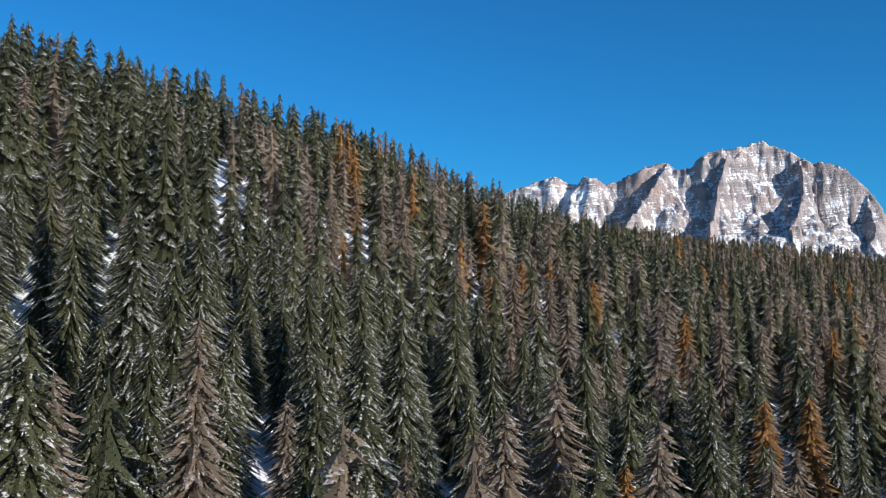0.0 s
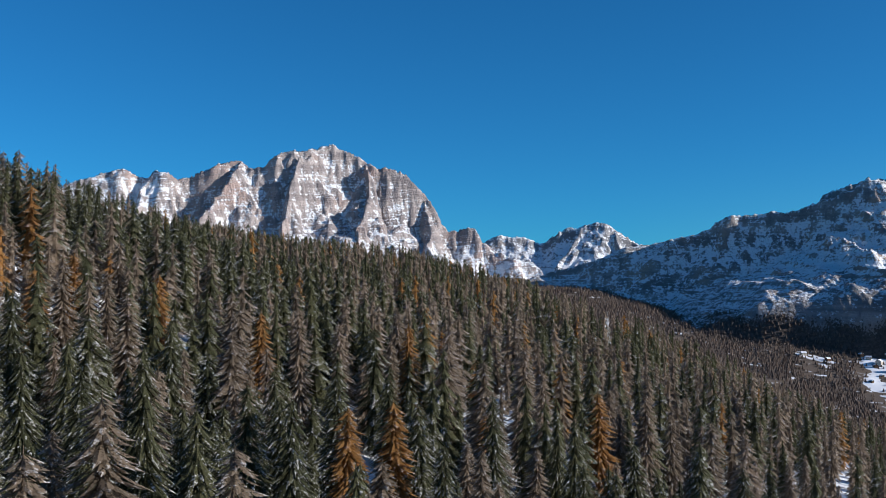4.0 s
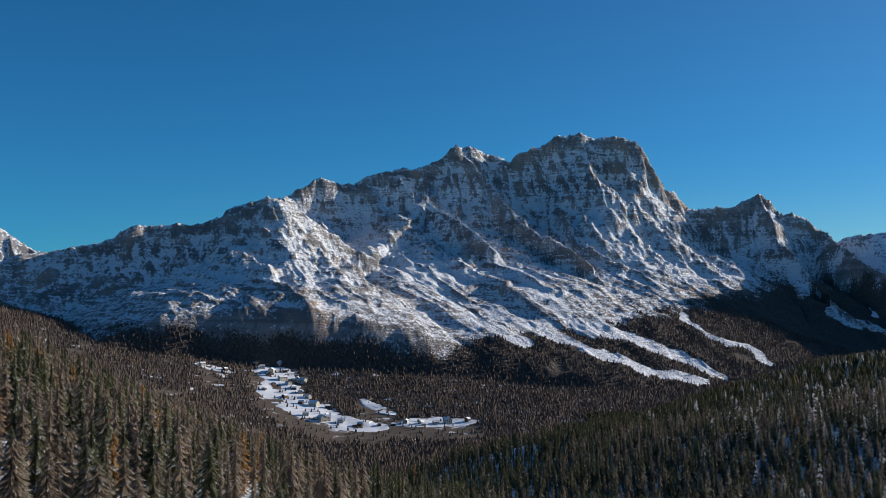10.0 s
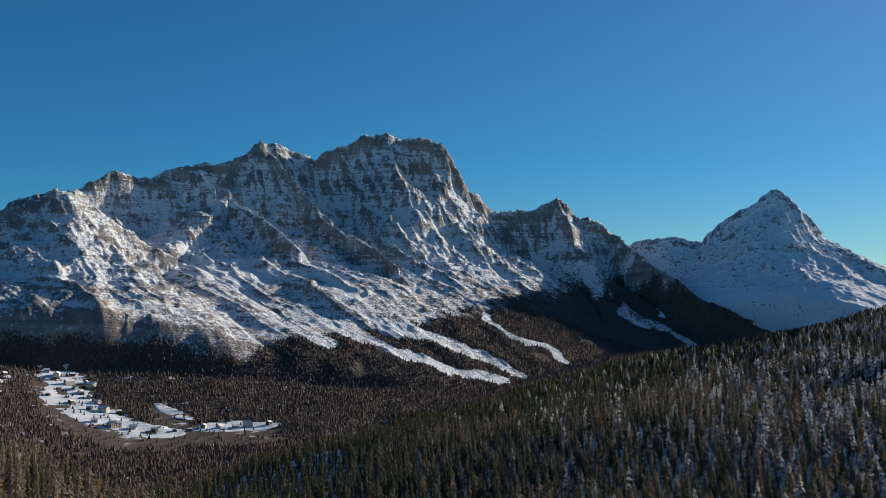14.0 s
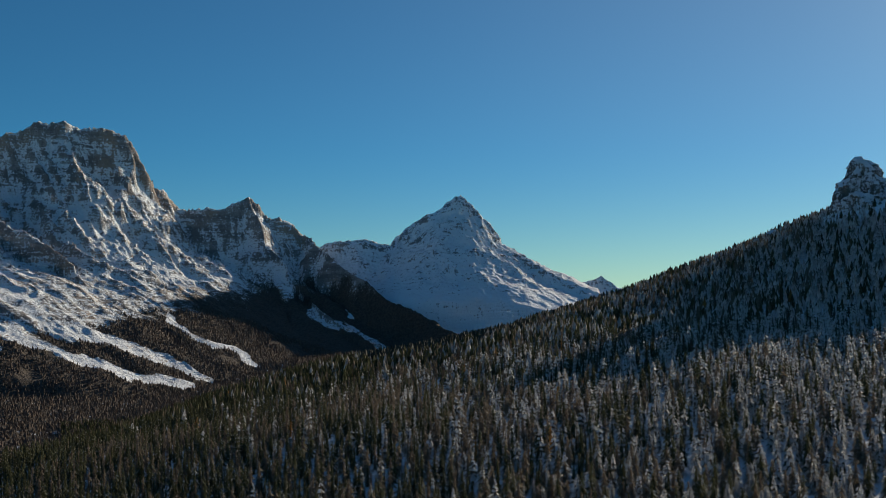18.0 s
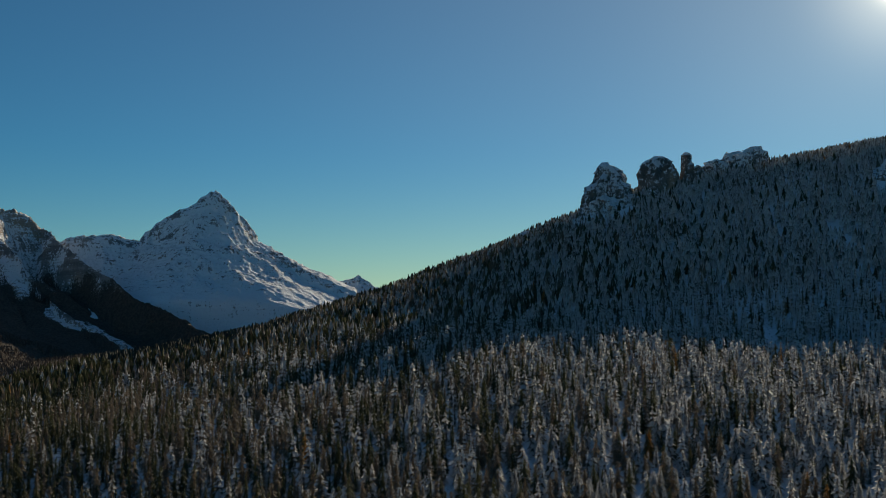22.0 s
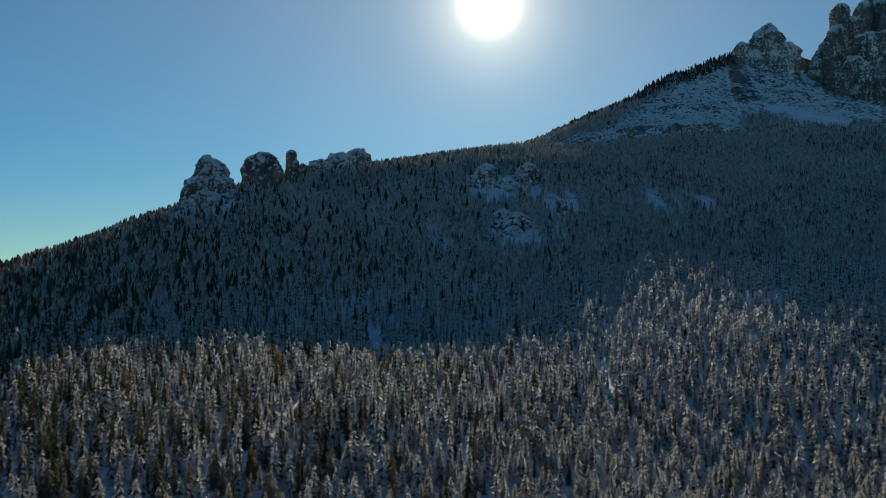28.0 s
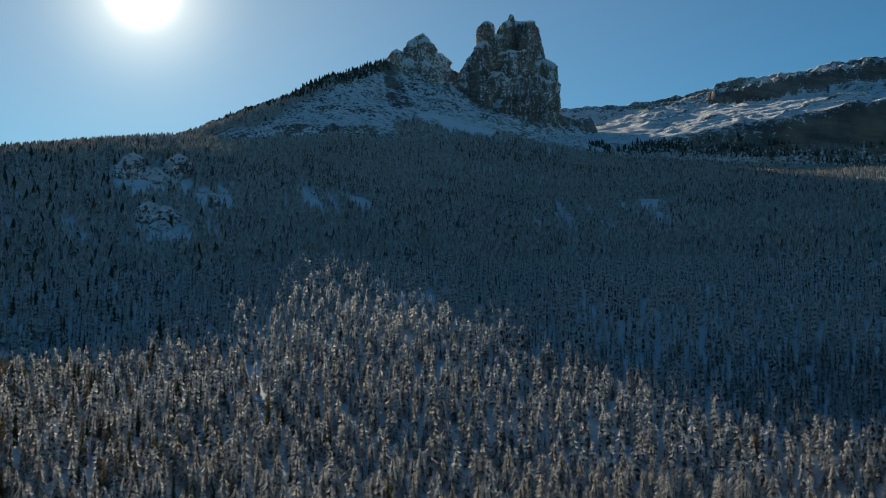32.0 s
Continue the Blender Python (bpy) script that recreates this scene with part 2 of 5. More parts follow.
def ground_material():
    m, nt, bsdf = material("snowy_ground", 0.9)
    fine = noise_tex(nt, 0.5, 6.0)
    patch = noise_tex(nt, 0.03, 5.0)
    z = height_of(nt)
    brush = mix(nt, fine, (0.065, 0.050, 0.040), (0.16, 0.12, 0.092))
    bare = math_node(nt, "ADD", ramp(nt, math_node(nt, "ADD", fine, math_node(nt, "MULTIPLY", patch, 0.6)), 0.88, 1.0), 0.0)
    place = nt.nodes.new("ShaderNodeNewGeometry")
    span = nt.nodes.new("ShaderNodeVectorMath")
    span.operation = "LENGTH"
    nt.links.new(place.outputs["Position"], span.inputs[0])
    low = math_node(nt, "MULTIPLY", ramp(nt, span.outputs["Value"], 1150.0, 1500.0), math_node(nt, "SUBTRACT", 1.0, ramp(nt, z, 60.0, 140.0)))
    far_bare = math_node(nt, "MULTIPLY", low, ramp(nt, patch, 0.28, 0.42))
    fac = math_node(nt, "MAXIMUM", bare, far_bare)
    col = mix(nt, fac, (0.80, 0.81, 0.84), brush)
    nt.links.new(col, bsdf.inputs["Base Color"])
    bump(nt, bsdf, fine, 0.6, 0.5)
    return m


def foliage_material(name, dark, light, snow_lo, snow_hi, snow_amount, glow=0.35, gaps=0.0, rim=0.35):
    """Twigs and needles; snow and frost lie on what faces up and on the ends of the boughs."""
    m, nt, bsdf = material(name, 0.85)
    att = node(nt, "ShaderNodeAttribute", attribute_name="tone")
    info = nt.nodes.new("ShaderNodeObjectInfo")
    geo = nt.nodes.new("ShaderNodeNewGeometry")
    tone = math_node(nt, "FRACT", math_node(nt, "ADD", att.outputs["Fac"], info.outputs["Random"]))
    fine = noise_tex(nt, 3.0, 5.0)
    t = math_node(nt, "ADD", math_node(nt, "MULTIPLY", tone, 0.6), math_node(nt, "MULTIPLY", geo.outputs["Random Per Island"], 0.4))
    col = mix(nt, t, dark, light)
    col = mix(nt, math_node(nt, "MULTIPLY", fine, 0.5), col, dark)
    nz = math_node(nt, "ABSOLUTE", normal_z(nt))
    edge = math_node(nt, "ADD", fine, math_node(nt, "MULTIPLY", nz, 0.35))
    edge = math_node(nt, "ADD", edge, math_node(nt, "MULTIPLY", geo.outputs["Random Per Island"], 0.2))
    ends = node(nt, "ShaderNodeAttribute", attribute_name="tip")
    edge = math_node(nt, "ADD", edge, math_node(nt, "MULTIPLY", math_node(nt, "SUBTRACT", ends.outputs["Fac"], 0.5), rim))
    snow = math_node(nt, "MULTIPLY", ramp(nt, edge, snow_lo, snow_hi), snow_amount)
    col = mix(nt, snow, col, (0.80, 0.785, 0.77))
    nt.links.new(col, bsdf.inputs["Base Color"])
    thin = nt.nodes.new("ShaderNodeBsdfTranslucent")
    nt.links.new(col, thin.inputs["Color"])
    both = nt.nodes.new("ShaderNodeMixShader")
    both.inputs[0].default_value = glow
    nt.links.new(bsdf.outputs[0], both.inputs[1])
    nt.links.new(thin.outputs[0], both.inputs[2])
    last = both.outputs[0]
    if gaps:
        # light falls through between the twigs
        airy = nt.nodes.new("ShaderNodeBsdfTransparent")
        holes = nt.nodes.new("ShaderNodeMixShader")
        nt.links.new(ramp(nt, noise_tex(nt, 4.2, 4.0, (1, 1, 1.5), 0.65), gaps - 0.02, gaps + 0.02), holes.inputs[0])
        nt.links.new(airy.outputs[0], holes.inputs[1])
        nt.links.new(last, holes.inputs[2])
        last = holes.outputs[0]
    nt.links.new(last, nt.nodes["Material Output"].inputs["Surface"])
    return m


M_GROUND = ground_material()
M_SPRUCE = foliage_material("spruce_needles", (0.038, 0.042, 0.020), (0.135, 0.13, 0.062), 0.95, 1.12, 0.8, 0.36, 0.46, 0.34)
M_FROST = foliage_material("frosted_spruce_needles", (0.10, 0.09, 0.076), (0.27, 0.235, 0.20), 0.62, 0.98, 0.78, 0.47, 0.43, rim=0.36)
# frosted needles with the pale veil of haze and glare put into their colour
M_VEILED = foliage_material("veiled_snowy_needles", (0.26, 0.222, 0.185), (0.55, 0.475, 0.40), 0.50, 0.86, 0.8, 0.42, rim=0.40)
# skyline needles: the shaded side against the sun is put into the dark colour
M_CREST = foliage_material("backlit_dark_needles", (0.030, 0.032, 0.022), (0.075, 0.07, 0.05), 0.80, 1.0, 0.5, 0.06, rim=0.3)
M_LARCH = foliage_material("bare_larch_twigs", (0.135, 0.102, 0.072), (0.33, 0.25, 0.18), 0.98, 1.18, 0.6, gaps=0.45, rim=0.4)
M_FLARCH = foliage_material("frosted_larch_twigs", (0.09, 0.072, 0.058), (0.26, 0.215, 0.175), 0.60, 0.86, 0.88, 0.42, rim=0.36)
M_GOLD = foliage_material("golden_larch_needles", (0.22, 0.105, 0.03), (0.42, 0.22, 0.07), 1.0, 1.2, 0.5, gaps=0.44)
M_WOODS = foliage_material("far_woods", (0.10, 0.078, 0.066), (0.25, 0.18, 0.135), 0.95, 1.2, 0.5)


def bark_material():
    m, nt, bsdf = material("bark", 0.95)
    f = noise_tex(nt, 3.0, 5.0, (1, 1, 0.2))
    nt.links.new(mix(nt, f, (0.05, 0.037, 0.028), (0.16, 0.12, 0.09)), bsdf.inputs["Base Color"])
    return m


M_BARK = bark_material()


# ---- meshes from arrays ----
def mesh_from(name, verts, faces, mats, tone=None, soft=False, slots=None, tip=None, fields=()):
    """verts n x 3; faces m x 3 or m x 4."""
    me = bpy.data.meshes.new(name)
    verts, faces = np.asarray(verts, np.float32), np.asarray(faces, np.int32)
    k = faces.shape[1]
    me.vertices.add(len(verts))
    me.vertices.foreach_set("co", verts.ravel())
    me.loops.add(faces.size)
    me.loops.foreach_set("vertex_index", faces.ravel())
    me.polygons.add(len(faces))
    me.polygons.foreach_set("loop_start", np.arange(0, faces.size, k, dtype=np.int32))
    me.polygons.foreach_set("loop_total", np.full(len(faces), k, np.int32))
    me.polygons.foreach_set("use_smooth", np.full(len(faces), soft, bool))
    for m in mats:
        me.materials.append(m)
    if slots is not None:
        me.polygons.foreach_set("material_index", np.asarray(slots, np.int32))
    if tone is not None:
        at = me.attributes.new("tone", "FLOAT", "POINT")
        at.data.foreach_set("value", np.asarray(tone, np.float32))
    if tip is not None:
        ends = me.attributes.new("tip", "FLOAT", "POINT")
        ends.data.foreach_set("value", np.asarray(tip, np.float32))
    for key, values in fields:
        field = me.attributes.new(key, "FLOAT", "POINT")
        field.data.foreach_set("value", np.asarray(values, np.float32).ravel())
    me.update(calc_edges=True)
    return me


def grid_faces(rows, cols):
    a = np.arange(rows * cols).reshape(rows, cols)
    return np.stack([a[:-1, :-1], a[:-1, 1:], a[1:, 1:], a[1:, :-1]], -1).reshape(-1, 4)


# ---- the lie of the land: ground heights along the hills and creek, as bearing, distance, height ----
NEAR_HILL = [
    (-60, 260, 60), (-23.6, 330, 66), (-12, 390, 64), (-3.8, 460, 54), (1.5, 560, 36), (6.7, 780, 30), (12.9, 900, 27), (18.6, 970, 25), (24, 920, 10),
    (29.8, 840, -16), (35.7, 740, -42), (41.7, 650, -66), (47.5, 590, -92), (50.5, 565, -112), (53, 575, -121), (-11, 198, -2), (0, 203, -27), (13.4, 187, -40), (16.5, 339, -20),
    (27.2, 415, -34), (32.6, 259, -42), (38.8, 418, -43), (8.7, 437, 4), (-12, 800, 30), (5, 1300, -20), (25, 1300, -70), (45, 1000, -170), (0, 0, -48), (-90, 200, 20),
    (90, 200, -62), (50, 260, -62),
]
SOUTH_SIDE = [
    (55.6, 585, -117), (78.8, 677, -72), (91.7, 516, -70), (103.8, 601, -42), (87.8, 820, -54), (69.3, 841, -84), (112, 789, -27), (110, 907, -10), (111, 845, -34), (103, 990, -14),
    (113, 592, -54), (126, 752, -8), (131, 782, -8), (127.2, 863, 16), (122.1, 774, -8), (131.3, 819, 2), (137.6, 705, -27), (135.5, 835, 18), (139.0, 830, 22), (143.0, 840, 14), (112.9, 896, -2), (129.6, 592, -50), (124.6, 520, -68), (118.5, 1234, 98), (101, 840, -20), (57.6, 1080, -137),
    (68.6, 1330, -114), (76.4, 1430, -72), (82.1, 1470, -46), (88.1, 1510, -14), (92.6, 1540, 24), (95.7, 1550, 56), (100.3, 1570, 112), (103.5, 1570, 145),
    (106.5, 1590, 182), (110, 1610, 212), (113.5, 1690, 232), (118.3, 1850, 272), (125.1, 1930, 315), (128, 2040, 392), (131, 2130, 458),
]
HIGH_SOUTH = [
    (134, 2300, 520), (139, 2300, 420), (143.6, 2240, 345), (151, 2310, 345), (158, 2040, 262), (140, 1000, 40), (140, 1600, 190), (150, 1000, 50), (150, 1600, 190),
    (162, 1000, 60), (165, 1700, 220), (180, 1200, 110), (180, 400, -50), (220, 900, 60), (270, 900, 120), (310, 800, 130), (140, 400, -78),
    (100, 2300, 40), (85, 2100, -160), (70, 1900, -240), (55, 1500, -242), (120, 2600, 220), (150, 3200, 480), (130, 3000, 420),
]
VALLEY = [
    (30, 2000, -130), (46, 1800, -270), (50, 800, -150), (52, 1100, -190), (54, 1300, -228), (49, 2350, -238), (46.8, 2700, -160), (52.4, 2480, -222), (57.7, 2400, -234), (55, 2150, -262), (30.5, 3140, 40), (36, 2950, -42),
    (42.4, 2900, -86), (48.7, 2900, -98), (52.8, 3000, -92), (58.3, 3010, -135), (63.5, 2950, -190), (70, 3050, -205), (76.4, 3290, -152), (84, 3580, -120),
    (18, 3200, 60), (5, 3200, 100), (-15, 2500, 150), (95, 3800, -60), (110, 4300, 150), (30, 4400, 100), (60, 4400, -60), (85, 4800, -140), (180, 4000, 300), (250, 3500, 200), (320, 3500, 300),
]
SPOTS = np.array([(*polar(a, r), z) for a, r, z in NEAR_HILL + SOUTH_SIDE + HIGH_SOUTH + VALLEY])


def fit_surface(spots):
    d = np.hypot(spots[:, None, 0] - spots[None, :, 0], spots[:, None, 1] - spots[None, :, 1])
    n = len(spots)
    a = np.zeros((n + 3, n + 3))
    a[:n, :n] = d + np.eye(n) * -8.0
    a[:n, n], a[:n, n + 1:], a[n, :n] = 1, spots[:, :2], 1
    a[n + 1:, :n] = spots[:, :2].T
    return np.linalg.solve(a, np.append(spots[:, 2], (0, 0, 0)))


WEIGHTS = fit_surface(SPOTS)


def land(x, y):
    """Ground height."""
    x, y = np.asarray(x, float), np.asarray(y, float)
    shape = x.shape
    x, y = x.ravel(), y.ravel()
    z = np.empty(len(x))
    for k in range(0, len(x), 20000):
        s = slice(k, k + 20000)
        d = np.hypot(x[s, None] - SPOTS[None, :, 0], y[s, None] - SPOTS[None, :, 1])
        d = np.sqrt(d * d + 900) - 30
        z[s] = d @ WEIGHTS[:-3] + WEIGHTS[-3] + x[s] * WEIGHTS[-2] + y[s] * WEIGHTS[-1]
    r = np.hypot(x - 100, y - 50)
    amp = np.clip(r / 700, 0.25, 1.6)
    z += amp * (7 * fbm(x / 170, y / 170, 4, 3) + 1.0 * fbm(x / 25, y / 25, 3, 8))
    return z.reshape(shape)


def ground_sheet():
    rings = np.concatenate([np.linspace(0, 60, 4), np.geomspace(75, 4985, 190)])
    az = np.linspace(0, 360, 481)
    a, r = np.meshgrid(az, rings)
    x, y = 100 + r * np.sin(np.radians(a)), 50 + r * np.cos(np.radians(a))
    z = land(x, y)
    me = mesh_from("ground", np.stack([x, y, z], -1).reshape(-1, 3), grid_faces(*x.shape), [M_GROUND], soft=True)
    return tagged(new("ground", me), "snowy forest floor and brown valley brush", "ground", kind="structure")


ground = ground_sheet()


# ---- mountains: crests and spurs, with cliffs, ledges and gullies between them ----
SURFACES = []


def along(x, y, line, head, ease, slope, dome=0.0):
    """A mountain wall that falls away on both sides of one crest line: its height, the way along the crest, the way from it."""
    best, way, off = np.full(x.shape, -1e9), np.zeros(x.shape), np.zeros(x.shape)
    run = 0.0
    for p, q in zip(line[:-1], line[1:]):
        dx, dy = q[0] - p[0], q[1] - p[1]
        length = math.hypot(dx, dy)
        s = np.clip(((x - p[0]) * dx + (y - p[1]) * dy) / length ** 2, 0, 1)
        d = np.hypot(x - p[0] - s * dx, y - p[1] - s * dy)
        d = d * d / (d + dome + 1e-6)
        z = p[2] + s * (q[2] - p[2]) - head * ease * (1 - np.exp(-d / ease)) - slope * d
        up = z > best
        best, way, off = np.where(up, z, best), np.where(up, run + s * length, way), np.where(up, d, off)
        run += length
    return best, way, off


def blurred(f, n, m):
    """Mean of a grid over windows of 2n+1 rows and 2m+1 columns."""
    for axis, k in ((0, n), (1, m)):
        if k:
            pad = [(0, 0), (0, 0)]
            pad[axis] = (k + 1, k)
            c = np.cumsum(np.pad(f, pad, mode="edge"), axis=axis)
            hi, lo = [slice(None)] * 2, [slice(None)] * 2
            hi[axis], lo[axis] = slice(2 * k + 1, None), slice(None, -2 * k - 1)
            f = (c[tuple(hi)] - c[tuple(lo)]) / (2 * k + 1)
    return f


def near_path(az, el, path, wide):
    """1 along a path of bearings and heights on the mountain, falling to 0 at its width."""
    best = np.full(az.shape, 9.0)
    for (a0, e0), (a1, e1) in zip(path[:-1], path[1:]):
        s = np.clip(((az - a0) * (a1 - a0) + (el - e0) * (e1 - e0)) / ((a1 - a0) ** 2 + (e1 - e0) ** 2), 0, 1)
        best = np.minimum(best, np.hypot(az - a0 - s * (a1 - a0), el - e0 - s * (e1 - e0)))
    return 1 - smooth(0.35 * wide, wide, best)


CREST_ROWS = 0.86


def massif(name, label, lines, az, r, steps, mat, flute=(60, 24), ledge=30.0, beds=0.6, warp=45.0, cut=40.0, fine=9.0, seed=0, grain=None, wall=(250, 600), hold=(1.0, 0.9), chutes=(), scrub=None, snowy=(), category="mountain", group="mountains round the valley"):
    """lines: (nodes, head slope, length over which it eases, slope below). The body is a fine sheet over a sector of the plan,
    most of its rows on the near side of the crest. hold: the slope on which half the snow stays and how softly that changes.
    chutes: snow-filled runs as paths of bearing and height; scrub: bearings and the heights up to which bushes grow."""
    cols = np.linspace(az[0], az[1], steps[0])
    order = sorted((n_[0], n_[2]) for n_ in lines[0][0])
    back = np.clip(np.interp(cols, [o[0] for o in order], [o[1] for o in order]) + 70, r[0] + 0.5 * (r[1] - r[0]), r[1] - 40)
    v_ = np.linspace(0, 1, steps[1])[:, None]
    rr = np.where(v_ < CREST_ROWS, r[0] + (back - r[0])[None] * v_ / CREST_ROWS, back[None] + (r[1] - back)[None] * (v_ - CREST_ROWS) / (1 - CREST_ROWS))
    a = np.broadcast_to(cols[None], rr.shape)
    x, y = polar(a, rr)
    big = np.clip(warp * 7, 20, 330)
    wx = x + warp * (fbm(x / big, y / big, 4, seed + 1) + 0.45 * fbm(4 * x / big, 4 * y / big, 3, seed + 31))
    wy = y + warp * (fbm(x / big, y / big, 4, seed + 2) + 0.45 * fbm(4 * x / big, 4 * y / big, 3, seed + 32))
    z, way, off = np.full(x.shape, -1e9), np.zeros(x.shape), np.zeros(x.shape)
    for k, (nodes, head, ease, slope, *dome) in enumerate(lines):
        h, s, d = along(wx, wy, bearing(nodes), head, ease, slope, *dome)
        up = h > z
        z, way, off = np.where(up, h, z), np.where(up, s + 977.0 * k, way), np.where(up, d, off)
    base = land(x, y)
    tall = max(np.max(z - base), 1.0)
    rise = np.clip((z - base) / (0.5 * tall), 0, 1)
    el = np.degrees(np.arctan2(z, rr))
    run = np.zeros(x.shape)
    for path, wide in chutes:
        wav = 0.25 * fbm(x / 90, y / 90, 3, seed + 71)
        run = np.maximum(run, near_path(a + wav, el + wav, path, wide))
    # walls above, smooth fans of scree below
    rough = (0.22 + 0.78 * (1 - smooth(wall[0], wall[1], off + 160 * fbm(x / 200, y / 200, 3, seed + 15)))) * (1 - 0.8 * run)
    # ribs and gullies run down from the crest
    reach = np.clip(off / (1.6 * flute[0]), 0, 1)
    wob = 0.8 * fbm(x / (5 * flute[0]), y / (5 * flute[0]), 4, seed + 3)
    z = z + flute[0] * reach * rise * (ridged(way / (3.2 * flute[0]) + wob, off / (14.0 * flute[0]), 4, seed + 4) - 0.75)
    z = z + flute[1] * np.clip(off / (2.0 * flute[1]), 0, 1) * np.sqrt(rise) * (0.35 + 0.65 * rough) * (ridged(way / (3.2 * flute[1]) + 2 * wob, off / (9.0 * flute[1]), 4, seed + 5) - 0.7)
    k = cut * 3.8
    z = z + cut * rough * (0.04 + 0.96 * rise) * np.clip(off / cut, 0.12, 1) * (ridged(wx / k, wy / k, 7, seed + 6, 0.62) - 0.55)
    z = z + 1.5 * fine * rough * (0.12 + 0.88 * rise) * fbm(x / (4.5 * fine), y / (4.5 * fine), 6, seed + 9, 0.7)
    if grain:
        (p, q), height_, wide = grain
        e = np.array(polar(*q)) - np.array(polar(*p))
        e = e / np.hypot(*e)
        u, v = wx * e[0] + wy * e[1], wx * e[1] - wy * e[0]
        z = z + height_ * np.clip(off / 90, 0.1, 1) * (0.05 + 0.95 * rise) * (ridged(v / wide + 0.5 * wob, u / (7 * wide), 4, seed + 41) - 0.6)
        z = z + 0.4 * height_ * np.clip(off / 40, 0.1, 1) * (0.06 + 0.94 * rise) * rough * (ridged(v / (0.36 * wide) + wob, u / (3 * wide), 4, seed + 43) - 0.6)
    # beds of rock at two scales: steep risers and lying ledges, dipping and broken
    for size, share, key in ((ledge, 1.0, 13), (0.34 * ledge, 0.8, 17)):
        bed = (z + 0.10 * x - 0.05 * y) / size + 1.2 * fbm(x / (9 * size), y / (9 * size), 4, seed + key)
        step = bed - np.floor(bed)
        z = z + size * beds * share * rise * np.sqrt(rough) * np.clip(off / 50, 0.2, 1) * (smooth(0.5, 0.95, step) - step) * smooth(0.25, 0.6, soft_noise(x / (6 * size), y / (6 * size), seed + key + 8))
    # the edges of the body sink into the ground
    u, v = np.meshgrid(np.linspace(0, 1, steps[0]), np.linspace(0, 1, steps[1]))
    inside = smooth(0, 0.04, np.minimum(u, 1 - u)) * smooth(0, 0.08, np.minimum(v, 1 - v))
    z = np.maximum(base - 12 + (z - base + 12) * inside, base - 12)
    slope_r = np.gradient(z, axis=0) / np.gradient(rr, axis=0)
    slope_a = np.gradient(z, axis=1) / (rr * radians((az[1] - az[0]) / (steps[0] - 1)))
    slope = np.hypot(blurred(slope_r, 1, 1), blurred(slope_a, 1, 1))
        # hollows keep snow, edges lose it
    hollow = blurred(z, 5, 4) - z
    snow = 0.5 + (hold[0] - np.clip(slope, 0.45, 2.4)) / (2 * hold[1]) + np.clip(hollow / 16.0, -0.2, 0.3) + 0.3 * run
    for a0, a1, e0, e1, more in snowy:
        snow = snow + more * smooth(0, 1.2, a - a0) * smooth(0, 1.2, a1 - a) * smooth(0, 0.6, el - e0) * smooth(0, 0.6, e1 - el)
    bushes = np.zeros(x.shape)
    if scrub:
        top = np.interp(a, scrub[0], scrub[1]) + 1.1 * fbm(way / 60 + wob, off / 500, 4, seed + 81) + 0.5 * fbm(x / 40, y / 40, 3, seed + 82)
        bushes = (0.5 + (top - np.degrees(np.arctan2(z, rr))) / 1.3) * (1 - run)
    SURFACES.append((az, r, back, z, bushes))
    me = mesh_from(name, np.stack([x, y, z], -1).reshape(-1, 3), grid_faces(*x.shape)[:, ::-1], [mat], soft=True, fields=(("snow", np.clip(snow, -0.2, 1.2)), ("scrub", np.clip(bushes, 0, 1))))
    return tagged(new(name, me), label, category, group)


def surface_over(x, y):
    """Height and bushiness of the mountain bodies over the ground; -1e9 where there is none."""
    best, grown = np.full(len(x), -1e9), np.zeros(len(x))
    b, d = np.degrees(np.arctan2(x, y)), np.hypot(x, y)
    for az, r, back, z, bushes in SURFACES:
        j = np.round((b - az[0]) / (az[1] - az[0]) * (z.shape[1] - 1)).astype(int)
        rim = back[np.clip(j, 0, len(back) - 1)]
        v = np.where(d < rim, CREST_ROWS * (d - r[0]) / (rim - r[0]), CREST_ROWS + (1 - CREST_ROWS) * (d - rim) / (r[1] - rim))
        i = np.round(v * (z.shape[0] - 1)).astype(int)
        ok = (i >= 0) & (j >= 0) & (i < z.shape[0]) & (j < z.shape[1])
        h = np.full(len(x), -1e9)
        h[ok] = z[i[ok], j[ok]]
        up = h > best
        best[up] = h[up]
        grown[up] = bushes[i[up], j[up]]
    return best, grown


CRISTALLO = [
    (-3, 5.0, 4210), (1.3, 5.54, 4210), (4.0, 6.76, 4210), (5.7, 7.33, 4210), (6.6, 7.02, 4210), (7.4, 7.32, 4210), (8.4, 6.81, 4210), (10.6, 7.69, 4210), (11.8, 7.92, 4210),
    (12.3, 7.50, 4220), (13.2, 7.69, 4220), (14.2, 8.46, 4220), (16.1, 8.76, 4220), (17.3, 9.03, 4220), (18.3, 8.79, 4220), (19.2, 8.17, 4220), (19.7, 7.75, 4220),
    (20.1, 7.77, 4220), (21.9, 6.31, 4220), (23.5, 4.26, 4220), (24.6, 4.34, 4220), (24.9, 3.61, 4220), (26.8, 2.65, 4220), (29.0, 2.0, 4220),
]
